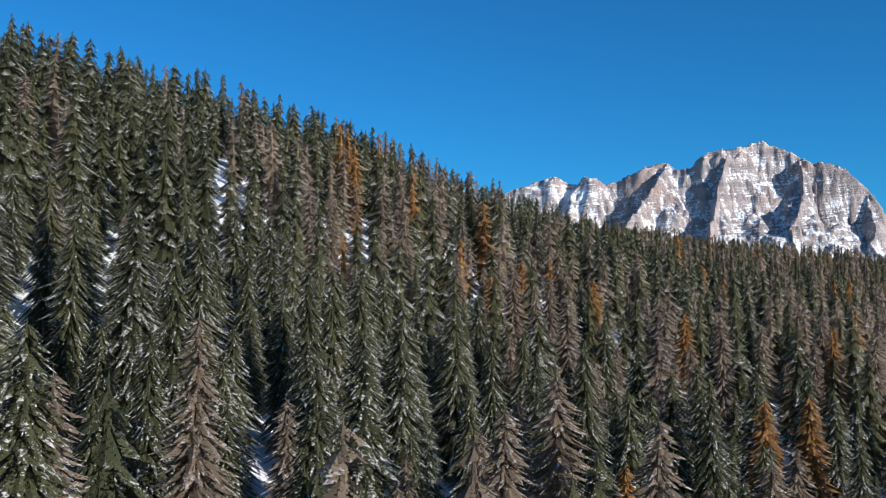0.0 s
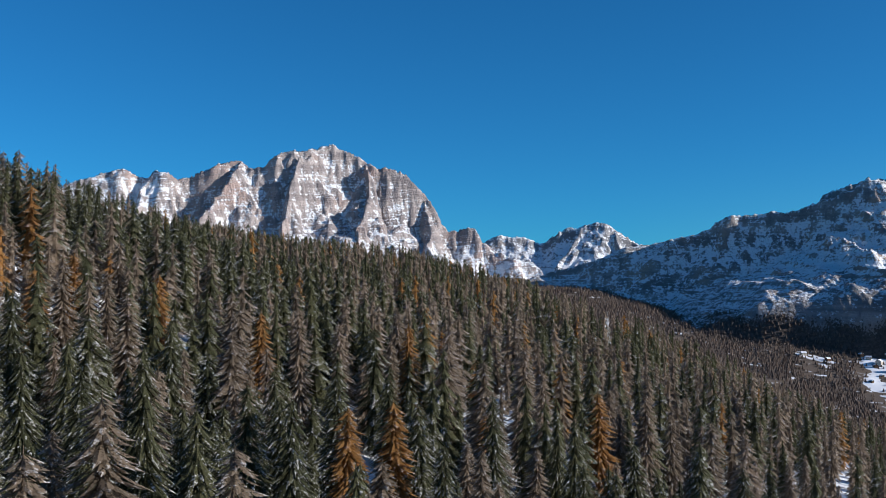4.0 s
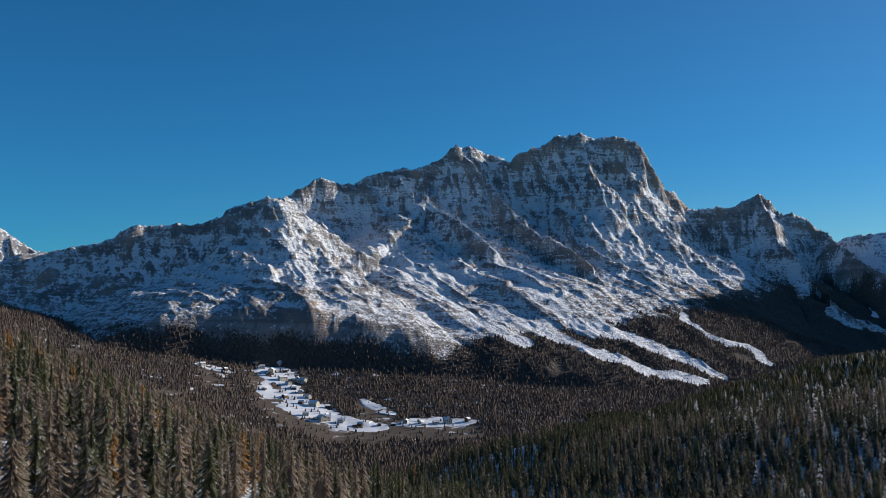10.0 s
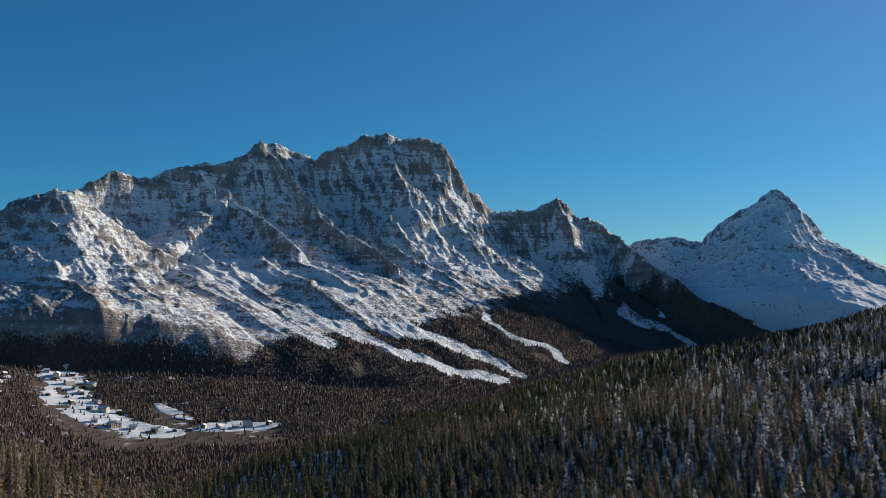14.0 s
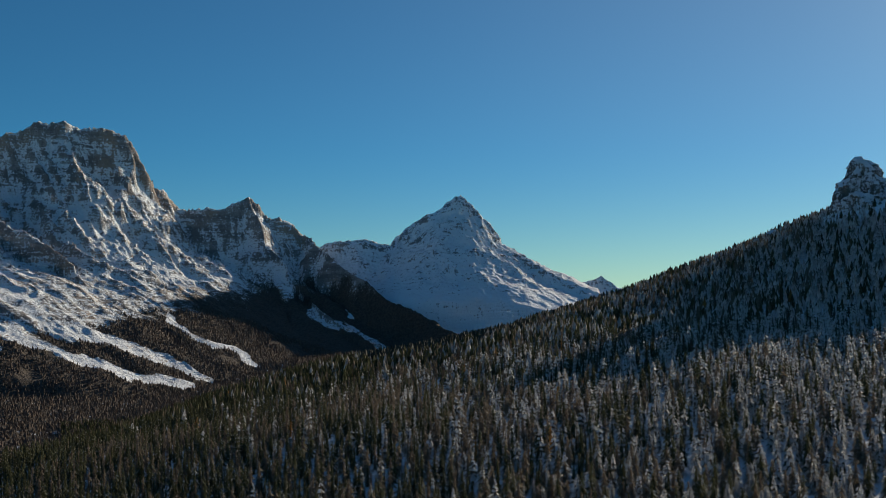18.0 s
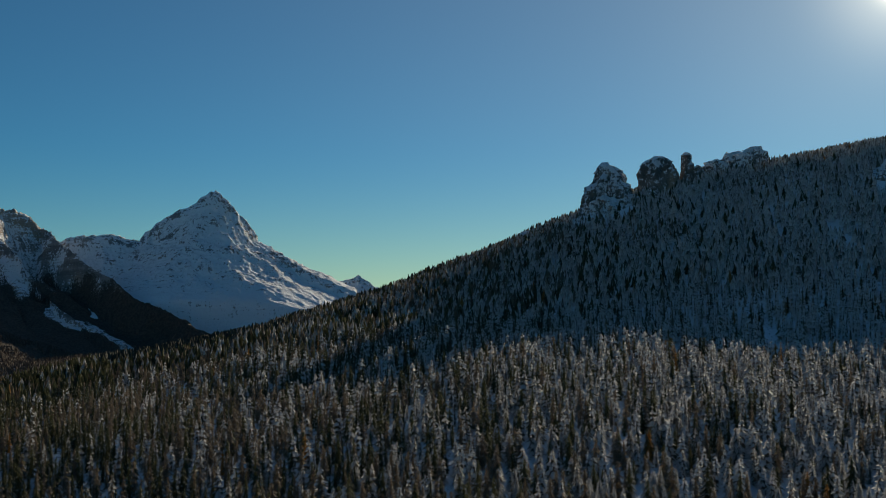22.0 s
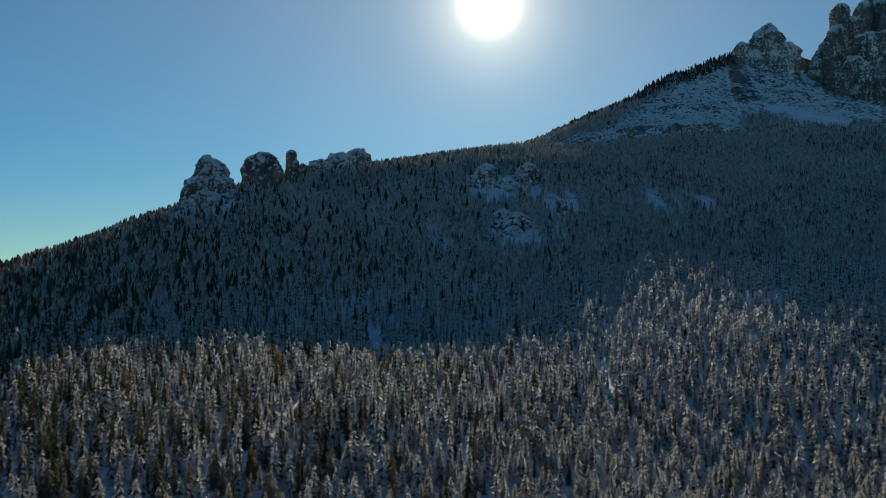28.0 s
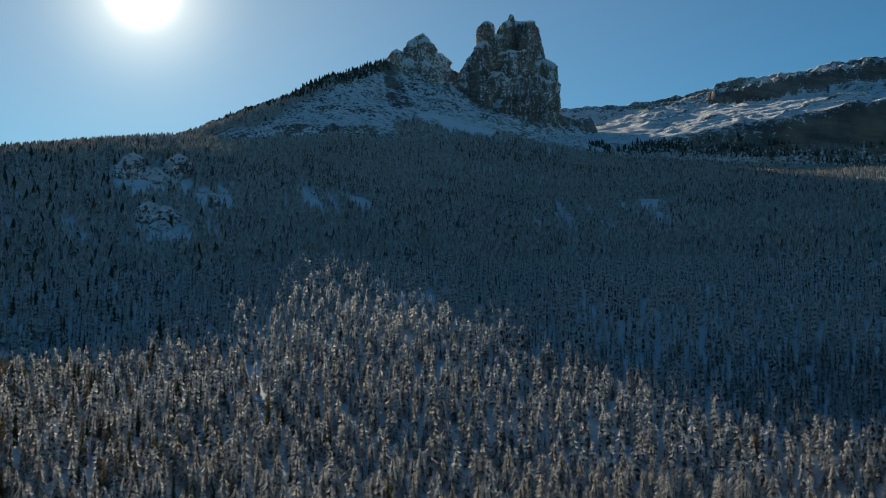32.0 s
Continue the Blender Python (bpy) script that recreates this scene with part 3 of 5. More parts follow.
massif("mountain", "pale pink dolomite mountain with snowy ledges above the forest", [
    (CRISTALLO, 1.5, 200, 0.6),
    ([(11.8, 7.9, 4210), (10.5, 5.8, 4050), (9.5, 3.9, 3900)], 1.2, 160, 0.45),
    ([(16.1, 8.7, 4220), (15.2, 6.6, 4080), (14.0, 3.8, 3900), (13.0, 2.2, 3750)], 1.4, 140, 0.45),
    ([(19.2, 8.1, 4220), (19.6, 5.8, 4080), (19.0, 3.2, 3900)], 1.4, 140, 0.45),
    ([(7.4, 7.3, 4210), (6.6, 5.2, 4050), (6.0, 3.3, 3850)], 1.1, 150, 0.45),
    ([(21.9, 6.2, 4220), (23.0, 3.6, 4080), (24.5, 2.0, 3900)], 1.3, 140, 0.45),
], (-4, 30), (3450, 4420), (620, 250), M_CRIST, (45, 30), 40, 0.3, 85, 150, 18, 3, wall=(420, 640), hold=(0.9, 2.2), snowy=((-8, 8.5, 5.0, 12, 0.35), (-8, 33, -2, 3.4, 0.3)))

massif("mountain", "distant grey snowy mountain group at the head of the pass", [
    ([(24, 2.4, 4660), (25.7, 3.29, 4660), (26.8, 3.83, 4660), (28.4, 3.71, 4660), (29.0, 3.33, 4660), (30.0, 4.05, 4660), (31.2, 4.32, 4660), (32.1, 4.54, 4660), (33.1, 4.09, 4660), (34.3, 3.43, 4660), (37, 2.2, 4660)], 1.0, 160, 0.4),
    ([(31.2, 4.3, 4660), (30.4, 2.6, 4520), (29.8, 1.6, 4400)], 0.9, 120, 0.4),
    ([(33.1, 4.1, 4660), (33.6, 2.6, 4520), (34.0, 1.6, 4400)], 0.9, 120, 0.4),
], (22, 39), (4150, 4900), (260, 110), M_FAR, (30, 16), 34, 0.2, 30, 44, 8, 11, hold=(1.6, 2.0))

SHOULDER = [
    (27, 0.9, 3300), (29.2, 1.50, 3300), (30.8, 1.98, 3300), (32.9, 2.62, 3300), (33.9, 3.10, 3300), (36.1, 3.37, 3300), (38.0, 3.76, 3300), (39.2, 4.56, 3300), (41.8, 4.95, 3300),
    (44.1, 5.42, 3300), (45.3, 5.73, 3300), (46.3, 6.46, 3300), (48.8, 5.32, 3360), (50.7, 4.34, 3400), (52.9, 2.43, 3440), (55.0, 0.85, 3450), (57.6, -1.62, 3420),
]
SORAPISS = [(az, el, 3750 + 25 * (az - 44)) for az, el in (
    (44, 5.8), (47.3, 6.56), (49.3, 7.61), (50.2, 7.21), (51.3, 7.25), (52.4, 7.79), (53.7, 8.09), (56.1, 8.67), (57.0, 9.46), (58.2, 9.37), (59.3, 8.99), (59.9, 8.56), (60.5, 9.10), (62.0, 9.50), (62.9, 10.05), (64.1, 10.19), (65.0, 9.86), (66.2, 9.87), (66.9, 9.67), (67.6, 8.77), (68.4, 6.76), (69.2, 6.71), (70.3, 5.84), (72.2, 5.70), (73.9, 6.44), (75.1, 5.24), (76.0, 5.24), (77.0, 4.45))] + [(77.8, 3.81, 4400), (78.7, 3.0, 4300), (81.0, 1.0, 4050), (83.2, 0.0, 3900), (85.6, -1.1, 3720), (88.0, -2.2, 3600)]
# scree runs that hold the snow: paths of bearing and height, and their width
SORA_CHUTES = [
    ([(52.6, 4.7), (53.4, 4.0), (55.7, 2.1), (57.6, 0.1), (60.9, -1.5)], 0.42),
    ([(54.1, 6.9), (57.6, 5.3), (60.2, 2.7), (64.1, -0.5), (68.0, -1.8), (71.6, -3.4)], 0.55),
    ([(58.9, 0.8), (62.8, -1.2), (67.4, -3.1), (70.6, -3.75)], 0.45),
    ([(69.5, 0.0), (71.9, -1.5), (74.5, -2.8)], 0.28),
    ([(77.2, 0.3), (79.4, -0.7), (81.3, -2.1)], 0.5),
    ([(50.5, 6.2), (52.0, 5.6)], 0.7),
    ([(75.8, 1.6), (75.6, 2.6)], 0.6),
]
massif("mountain", "great grey dolomite massif with snowy ribs above the valley village", [
    (SORAPISS, 1.6, 170, 0.62),
    (SHOULDER, 0.8, 200, 0.62),
    ([(53.7, 7.9, 3990), (53.9, 7.16, 3940), (55.4, 6.51, 3860), (57.1, 5.38, 3730), (61.1, 2.01, 3500), (64.7, -0.73, 3330), (70.2, -3.83, 3100)], 0.7, 130, 0.45),
    ([(57.0, 9.46, 4075), (58.5, 7.69, 4020), (60.2, 6.24, 3930), (61.1, 5.05, 3850), (65.0, 2.35, 3650), (68.4, -0.12, 3480)], 0.9, 130, 0.5),
    ([(62.9, 10.05, 4222), (63.2, 7.25, 4130), (65.0, 4.51, 3950), (67.2, 2.36, 3800), (69.0, -0.12, 3630)], 1.0, 130, 0.5),
    ([(66.9, 9.67, 4322), (67.8, 5.81, 4220), (70.0, 3.32, 4030), (72.1, 0.81, 3830), (74.0, -1.38, 3630)], 0.9, 140, 0.5),
    ([(73.9, 6.44, 4497), (74.7, 4.29, 4390), (76.0, 1.75, 4180), (78.4, -0.45, 3930), (80.9, -1.70, 3740)], 0.7, 150, 0.5),
    ([(46.3, 6.3, 3310), (47.3, 6.3, 3600), (47.5, 6.56, 3830)], 0.5, 160, 0.5),
], (26, 90), (2720, 4680), (1000, 350), M_SORA, (80, 34), 34, 0.3, 50, 80, 13, 23, (((57.0, 4280), (68.4, 3500)), 70, 190), wall=(330, 620), hold=(1.85, 1.9), snowy=((20, 95, -9, 2.6, -0.3),), chutes=SORA_CHUTES, scrub=((26, 40, 45, 56, 62, 66, 70, 75, 83, 90), (-0.7, -0.9, -1.4, -1.9, -1.0, 0.0, 1.0, 1.6, 1.6, 1.0)))

massif("mountain", "tall snow-covered pyramid mountain in blue shade", [
    ([(75, 3.0, 4680), (77.8, 3.82, 4680), (79.0, 4.07, 4680), (80.4, 4.19, 4680), (81.6, 3.96, 4680), (82.6, 4.90, 4680), (84.0, 5.83, 4680), (85.2, 6.62, 4670), (85.45, 6.66, 4670), (86.5, 5.88, 4670), (87.7, 4.52, 4670), (88.9, 3.10, 4670), (90.1, 2.16, 4670), (91.0, 1.38, 4670), (93, 0.3, 4660)], 0.9, 200, 0.5),
    ([(85.3, 6.5, 4670), (84.6, 4.2, 4540), (83.8, 1.8, 4380)], 0.8, 120, 0.5),
    ([(86.5, 5.8, 4670), (87.6, 3.0, 4540), (88.6, 1.0, 4400)], 0.9, 120, 0.5),
], (74, 94), (4000, 4930), (320, 160), M_FAR, (34, 18), 36, 0.15, 30, 44, 9, 37, wall=(350, 600), hold=(2.7, 2.2), snowy=((70, 98, -6, 1.4, 0.6),))

massif("mountain", "farthest low snowy peaks on the horizon", [
    ([(89.8, 0.9, 4890), (90.7, 1.78, 4890), (91.5, 1.99, 4890), (92.2, 1.67, 4890), (93.4, 2.15, 4890), (94.4, 1.50, 4890), (97, 0.6, 4880)], 0.8, 120, 0.4),
], (88.5, 98), (4700, 4965), (120, 40), M_FAR, (16, 8), 30, 0.2, 10, 14, 4, 41, hold=(3.0, 2.0))

massif("mountain", "snowy high plateau and cliffs beside the rock tower", [
    ([(141, 10.9, 3000), (144.9, 11.40, 2990), (149.0, 11.48, 2970), (151.7, 11.84, 2960), (153.5, 12.52, 2950), (157.0, 12.92, 2940), (159.9, 13.30, 2930), (161.8, 13.44, 2920), (168, 14, 2900)], 0.1, 400, 0.31),
    ([(151.0, 11.4, 2820), (151.6, 11.2, 2680), (152.6, 10.6, 2540)], 1.6, 80, 0.4),
    ([(152.5, 12.0, 2760), (154.0, 12.35, 2620), (157, 12.75, 2560), (162, 13.25, 2520), (168, 13.4, 2500)], 2.2, 100, 0.45),
], (134, 170), (2050, 3200), (360, 170), M_APRON, (30, 12), 26, 0.5, 30, 34, 10, 53, hold=(1.15, 1.1))

massif("mountain", "snowy mountain shoulder with cliffs below two rock towers", [
    ([(133.4, 13.2, 2300), (134.6, 13.8, 2500), (135.5, 14.1, 2500), (136.3, 14.4, 2500), (137.0, 13.9, 2500), (138.1, 13.2, 2490), (139.0, 12.6, 2490), (141.0, 12.4, 2490), (143.0, 11.8, 2480), (144.2, 10.9, 2470), (146, 10.6, 2460)], 0.9, 150, 0.42, 10),
    ([(139.9, 12.2, 2470), (139.7, 11.2, 2420), (139.3, 10.4, 2360)], 0.9, 60, 0.45),
    ([(136.5, 13.8, 2480), (136.5, 12.3, 2420), (136.6, 10.9, 2330)], 0.8, 100, 0.4),
    ([(122, 8.75, 1900), (125.1, 9.6, 1930), (127.8, 11.4, 2020), (130.5, 12.7, 2110), (134.0, 13.75, 2300)], 0.14, 130, 0.44),
], (121, 146.5), (1750, 2720), (440, 200), M_APRON, (26, 14), 24, 0.2, 16, 56, 13, 67, hold=(1.0, 1.1))


def crag(label, columns, seed, rough=0.16, group="rocks on the forested ridge", stuff=(80, 48), mat=None, hold=0.62):
    """Standing rock: overlapping buttresses of cracked, ledged stone.
    columns: bearing, distance, half width, half depth, angle of the top, height, spread to the foot, share of the rounded head."""
    across, down = stuff
    az, r = columns[0][:2]
    foot = polar(az, r)
    whole = new("rock_crag")
    whole.empty_display_size = 1.0
    whole.matrix_basis = pose(float(foot[0]), float(foot[1]), r * math.tan(radians(columns[0][4])) - columns[0][5])
    tagged(whole, label, "rock", group)
    largest = max(c[2] for c in columns)
    for az, r, wide, deep, el, tall, spread, head in columns:
        cx, cy = polar(az, r)
        ux, uy = math.cos(radians(az)), -math.sin(radians(az))
        th = np.linspace(0, 2 * math.pi, across, endpoint=False)[None, :]
        s_ = (np.linspace(0, 1, down) ** 1.15)[:, None]
        z0 = r * math.tan(radians(el))
        cap = np.where(s_ < head, np.clip(1 - (1 - s_ / head) ** 2, 0, 1) ** 0.5, 1.0)
        f = cap * (1 + spread * s_) / (1 + spread * head)
        # a blocky plan with corners
        plan = (np.abs(np.cos(th + az)) ** 3.2 + np.abs(np.sin(th + az)) ** 3.2) ** (-1 / 3.2) * (1 + 0.10 * np.cos(3 * th + 5 * az))
        a, b = np.cos(th) * f * plan * wide * 1.08, np.sin(th) * f * plan * deep
        x, y = cx + a * ux + b * uy, cy + a * uy - b * ux
        z = z0 - s_ * tall + 0 * th
        push = np.zeros(x.shape)
        q = largest
        for size, stretch, amp in ((1.1, 3.0, 1.1), (0.45, 5.0, 1.2), (0.18, 4.0, 0.7), (0.08, 1.6, 0.3)):
            p, d = q * size, q * size * stretch
            n_ = fbm(x / p + 0.7 * z / d, y / p - 0.5 * z / d, 3, seed + int(50 * size))
            push += amp * (0.5 * n_ + 0.5 * np.round(n_ * 5) / 5)
        beds = (z + 0.45 * a - 0.3 * b) / (0.34 * q + 2.0) + 1.4 * fbm(x / (1.5 * q), y / (1.5 * q), 3, seed + 3)
        push -= 0.30 * (beds - np.floor(beds) - 0.5) * smooth(0.35, 0.6, soft_noise(x / q + 0.6 * z / q, y / q, seed + 5))
        push *= 2.1 * rough * (0.6 * wide + 0.4 * q) * np.clip(f * 1.3, 0.05, 1)
        ox, oy = np.cos(th) * ux + np.sin(th) * uy, np.cos(th) * uy - np.sin(th) * ux
        x, y = x + push * ox, y + push * oy
        k = 0.45 * wide
        z = z + 1.6 * rough * wide * (ridged(x / k, y / k, 4, seed + 9) - 0.6) * (1 - s_) ** 3
        i = np.arange(across * down).reshape(down, across)
        j = np.roll(i, -1, 1)
        here = whole.matrix_basis.translation
        gap = np.hypot(np.gradient(x, axis=0), np.gradient(y, axis=0)) / (np.abs(np.gradient(z, axis=0)) + 1e-3)
        snow = 0.5 + (np.clip(blurred(gap, 1, 1), 0, 2.5) - hold) / 1.6
        me = mesh_from("buttress", np.stack([x - here.x, y - here.y, z - here.z], -1).reshape(-1, 3), np.stack([i[:-1], i[1:], j[1:], j[:-1]], -1).reshape(-1, 4), [mat or M_TOWER], soft=True, fields=(("snow", np.clip(snow, -0.2, 1.2)),))
        piece = new("buttress", me)
        piece.parent = whole
    return whole


crag("broad dark rock tower with snowy gullies and jagged top", [
    (139.25, 2480, 30, 45, 14.2, 200, 0.6, 0.2), (139.85, 2495, 11, 20, 15.95, 240, 2.2, 0.12), (139.6, 2465, 22, 30, 14.9, 220, 0.8, 0.15),
    (140.6, 2500, 28, 38, 15.2, 240, 0.5, 0.1), (141.2, 2500, 7, 14, 16.3, 90, 2.0, 0.2), (140.95, 2495, 15, 30, 15.9, 240, 1.2, 0.1),
    (142.2, 2488, 27, 38, 15.88, 270, 0.7, 0.05), (142.95, 2480, 27, 38, 13.9, 190, 0.5, 0.12), (141.4, 2458, 40, 34, 14.4, 220, 0.4, 0.15),
    (140.3, 2450, 34, 34, 13.3, 190, 0.5, 0.2), (142.5, 2455, 36, 34, 13.2, 180, 0.5, 0.2), (141.7, 2500, 18, 26, 15.95, 220, 0.4, 0.06),
], 301, 0.17, "rock towers over the forest")
crag("rounded rock dome with a snowy cap", [
    (136.2, 2495, 34, 48, 15.2, 160, 1.1, 0.3), (134.75, 2470, 18, 25, 14.35, 80, 1.0, 0.3), (137.1, 2478, 26, 32, 14.2, 140, 0.7, 0.25), (136.4, 2468, 34, 34, 13.9, 130, 0.6, 0.25),
    (135.4, 2470, 26, 30, 13.9, 110, 0.6, 0.25),
], 331, 0.15, "rock towers over the forest")
crag("dark cliff below the rock dome", [(136.2, 2310, 20, 18, 11.7, 70, 0.3, 0.25), (135.5, 2320, 12, 14, 11.0, 45, 0.3, 0.3), (133.0, 2240, 16, 14, 11.3, 50, 0.4, 0.3)], 347, 0.18, "rock towers over the forest")
crag("large snow-streaked rock dome on the forested ridge", [
    (104.35, 1545, 15, 22, 8.0, 110, 2.8, 0.2), (103.95, 1530, 15, 22, 7.05, 95, 1.6, 0.25), (104.75, 1530, 16, 22, 7.25, 95, 1.3, 0.25), (104.3, 1505, 24, 24, 6.2, 80, 0.9, 0.25), (105.55, 1520, 16, 18, 6.3, 60, 0.7, 0.25), (103.2, 1490, 20, 20, 5.2, 60, 0.9, 0.3), (103.9, 1475, 26, 22, 5.2, 60, 0.7, 0.3), (102.9, 1445, 18, 22, 4.35, 45, 0.9, 0.35), (103.8, 1440, 24, 22, 4.5, 50, 0.7, 0.35),
], 401, 0.2, mat=M_CRAG)
crag("dark rounded rock block on the forested ridge", [(107.15, 1545, 19, 24, 8.25, 75, 0.12, 0.3), (107.6, 1540, 12, 16, 7.9, 70, 0.15, 0.3)], 411, 0.14)
crag("slim rock pillar on the forested ridge", [(108.62, 1550, 5.2, 7, 8.42, 22, 0.1, 0.3), (108.68, 1550, 6.5, 8, 8.0, 50, 0.3, 0.2), (109.2, 1548, 5, 7, 7.75, 40, 0.3, 0.3)], 417, 0.2, stuff=(48, 40))
crag("broad snowy rock ledge on the forested ridge", [(110.3, 1600, 16, 20, 8.05, 50, 0.3, 0.35), (111.3, 1612, 20, 22, 8.4, 50, 0.2, 0.3), (112.25, 1622, 15, 20, 8.62, 45, 0.15, 0.2), (111.8, 1600, 13, 14, 7.8, 40, 0.4, 0.4)], 421, 0.2, mat=M_CRAG)
crag("small rock step below the ridge", [(100.2, 1545, 10, 12, 4.4, 40, 0.3, 0.4), (100.9, 1545, 8, 10, 4.55, 40, 0.3, 0.3), (101.9, 1490, 6, 8, 4.1, 25, 0.4, 0.4)], 431, 0.18, stuff=(56, 40))
crag("snow-dusted double crag in the forest slope", [(118.5, 1450, 15, 20, 7.95, 55, 0.7, 0.5), (120.7, 1455, 14, 20, 8.0, 55, 0.6, 0.5), (119.6, 1435, 17, 18, 7.3, 50, 0.6, 0.5), (117.8, 1430, 8, 10, 7.2, 35, 0.6, 0.5)], 441, 0.2, mat=M_CRAG)
crag("snow-covered cliff patch in the forest slope", [(118.3, 1238, 13, 14, 5.5, 40, 0.6, 0.5), (119.1, 1232, 12, 14, 5.35, 45, 0.6, 0.5), (118.7, 1205, 14, 14, 4.6, 40, 0.5, 0.5)], 451, 0.2, mat=M_CRAG)
crag("small pale crag in the forest slope", [(121.6, 1300, 7, 9, 6.05, 30, 0.5, 0.5)], 461, 0.2, stuff=(48, 36))


# ---- trees ----
def fir(seed, layers, points, radius=0.19, bare=0.03, droop=0.55, ragged=0.3, thin=0.75, peak=0.62, core=0.34, frost=1.0):
    """A conifer one metre high: whorls of narrow hanging boughs, each folded along its spine, round a dense ragged core."""
    rng = np.random.default_rng(seed)
    h, turn, n_of, size = [], [], [], []
    for i in range(layers):
        u = (i + rng.uniform(0.2, 0.8)) / layers
        n = max(5, int(round(points * (0.4 + 0.6 * u))))
        level, spin, scale = 0.955 - (0.955 - bare) * u ** 1.15, rng.uniform(0, 6.28), rng.uniform(0.86, 1.12)
        for j in range(n):
            h.append(level + rng.uniform(-0.5, 0.5) * 0.8 / layers)
            turn.append(spin + 2 * math.pi * (j + rng.uniform(-0.35, 0.35)) / n)
            n_of.append(n)
            size.append(scale)
    h, a, n_of, size = (np.array(k) for k in (h, turn, n_of, size))
    k = len(h)
    r = radius * (0.05 + 0.98 * np.clip(1 - h, 0, 1) ** peak) * size * np.clip(0.65 + 3 * (h - bare), 0.6, 1) * rng.uniform(1 - ragged, 1 + 0.6 * ragged, k)
    w = thin * math.pi * r / n_of * rng.uniform(0.7, 1.2, k)
    ca, sa = np.cos(a), np.sin(a)
    root = np.minimum(h + 0.25 * r + 0.25 / layers, 0.985)
    tip = h - droop * r * rng.uniform(0.4, 1.3, k)
    side = root + 0.6 * (tip - root) - 0.5 * w
    skew = rng.uniform(-0.3, 0.3, k) * w
    v = np.stack([
        np.stack([0.06 * r * ca, 0.06 * r * sa, root], 1),
        np.stack([0.62 * r * ca - w * sa, 0.62 * r * sa + w * ca, side + skew], 1),
        np.stack([r * ca, r * sa, tip], 1),
        np.stack([0.62 * r * ca + w * sa, 0.62 * r * sa - w * ca, side - skew], 1)], 1).reshape(-1, 3)
    q = 4 * np.arange(k)[:, None]
    f = [q + [0, 1, 2], q + [0, 2, 3]]
    ends = np.tile([0.1, 0.55 * frost, frost, 0.45 * frost], k)
    # the dense inside and the leader
    m, ring = len(v), 6
    spin = rng.uniform(0, 6.28)
    inner, low_ends = [], []
    for level, share in ((bare + 0.01, 0.7), (0.30, 1.0), (0.62, 0.7)):
        for j in range(ring):
            g = spin + 2 * math.pi * j / ring + level
            e = core * radius * share * (1 - level) ** peak * rng.uniform(0.8, 1.2)
            inner.append((e * math.cos(g), e * math.sin(g), level + rng.uniform(-0.02, 0.02)))
            low_ends.append(0.0)
    inner.append((0, 0, 1.0))
    low_ends.append(0.6)
    fc = []
    for i in (0, 1):
        for j in range(ring):
            p, n_ = m + i * ring + j, m + i * ring + (j + 1) % ring
            fc += [(p, n_, n_ + ring), (p, n_ + ring, p + ring)]
    fc += [(m + 2 * ring + j, m + 2 * ring + (j + 1) % ring, m + 3 * ring) for j in range(ring)]
    return np.concatenate([v, inner]), np.concatenate(f + [fc]).astype(np.int32), np.concatenate([ends, low_ends])


def bundle(seed, points, radius=0.23):
    """A conifer far off: three plain ragged whorls."""
    rng = np.random.default_rng(seed)
    v, f, ends = [], [], []
    for low, top, r in ((0.58, 1.0, 0.42), (0.30, 0.80, 0.75), (0.03, 0.52, 1.0)):
        m, turn = len(v), rng.uniform(0, 6.28)
        v.append((0, 0, top))
        ends.append(0.1)
        for j in range(points):
            a = turn + 2 * math.pi * (j + rng.uniform(-0.25, 0.25)) / points
            q = radius * r * rng.uniform(0.7, 1.25)
            v.append((q * math.cos(a), q * math.sin(a), low + rng.uniform(-0.06, 0.08)))
            ends.append(rng.uniform(0.6, 1.0))
        f += [(m, m + 1 + j, m + 1 + (j + 1) % points) for j in range(points)]
    return np.array(v), np.array(f, np.int32), np.array(ends)


def cone_shape(seed):
    rng = np.random.default_rng(seed)
    v, f = [(0, 0, 1.0)], []
    n = 5
    for k in range(n):
        a = 2 * math.pi * k / n + rng.uniform(-0.3, 0.3)
        r = 0.15 * rng.uniform(0.7, 1.2)
        v.append((r * math.cos(a), r * math.sin(a), 0.08 * rng.uniform(0, 2)))
    f = [(0, 1 + k, 1 + (k + 1) % n) for k in range(n)]
    return np.array(v), np.array(f, np.int32), np.array([0.1] + [0.9] * n)


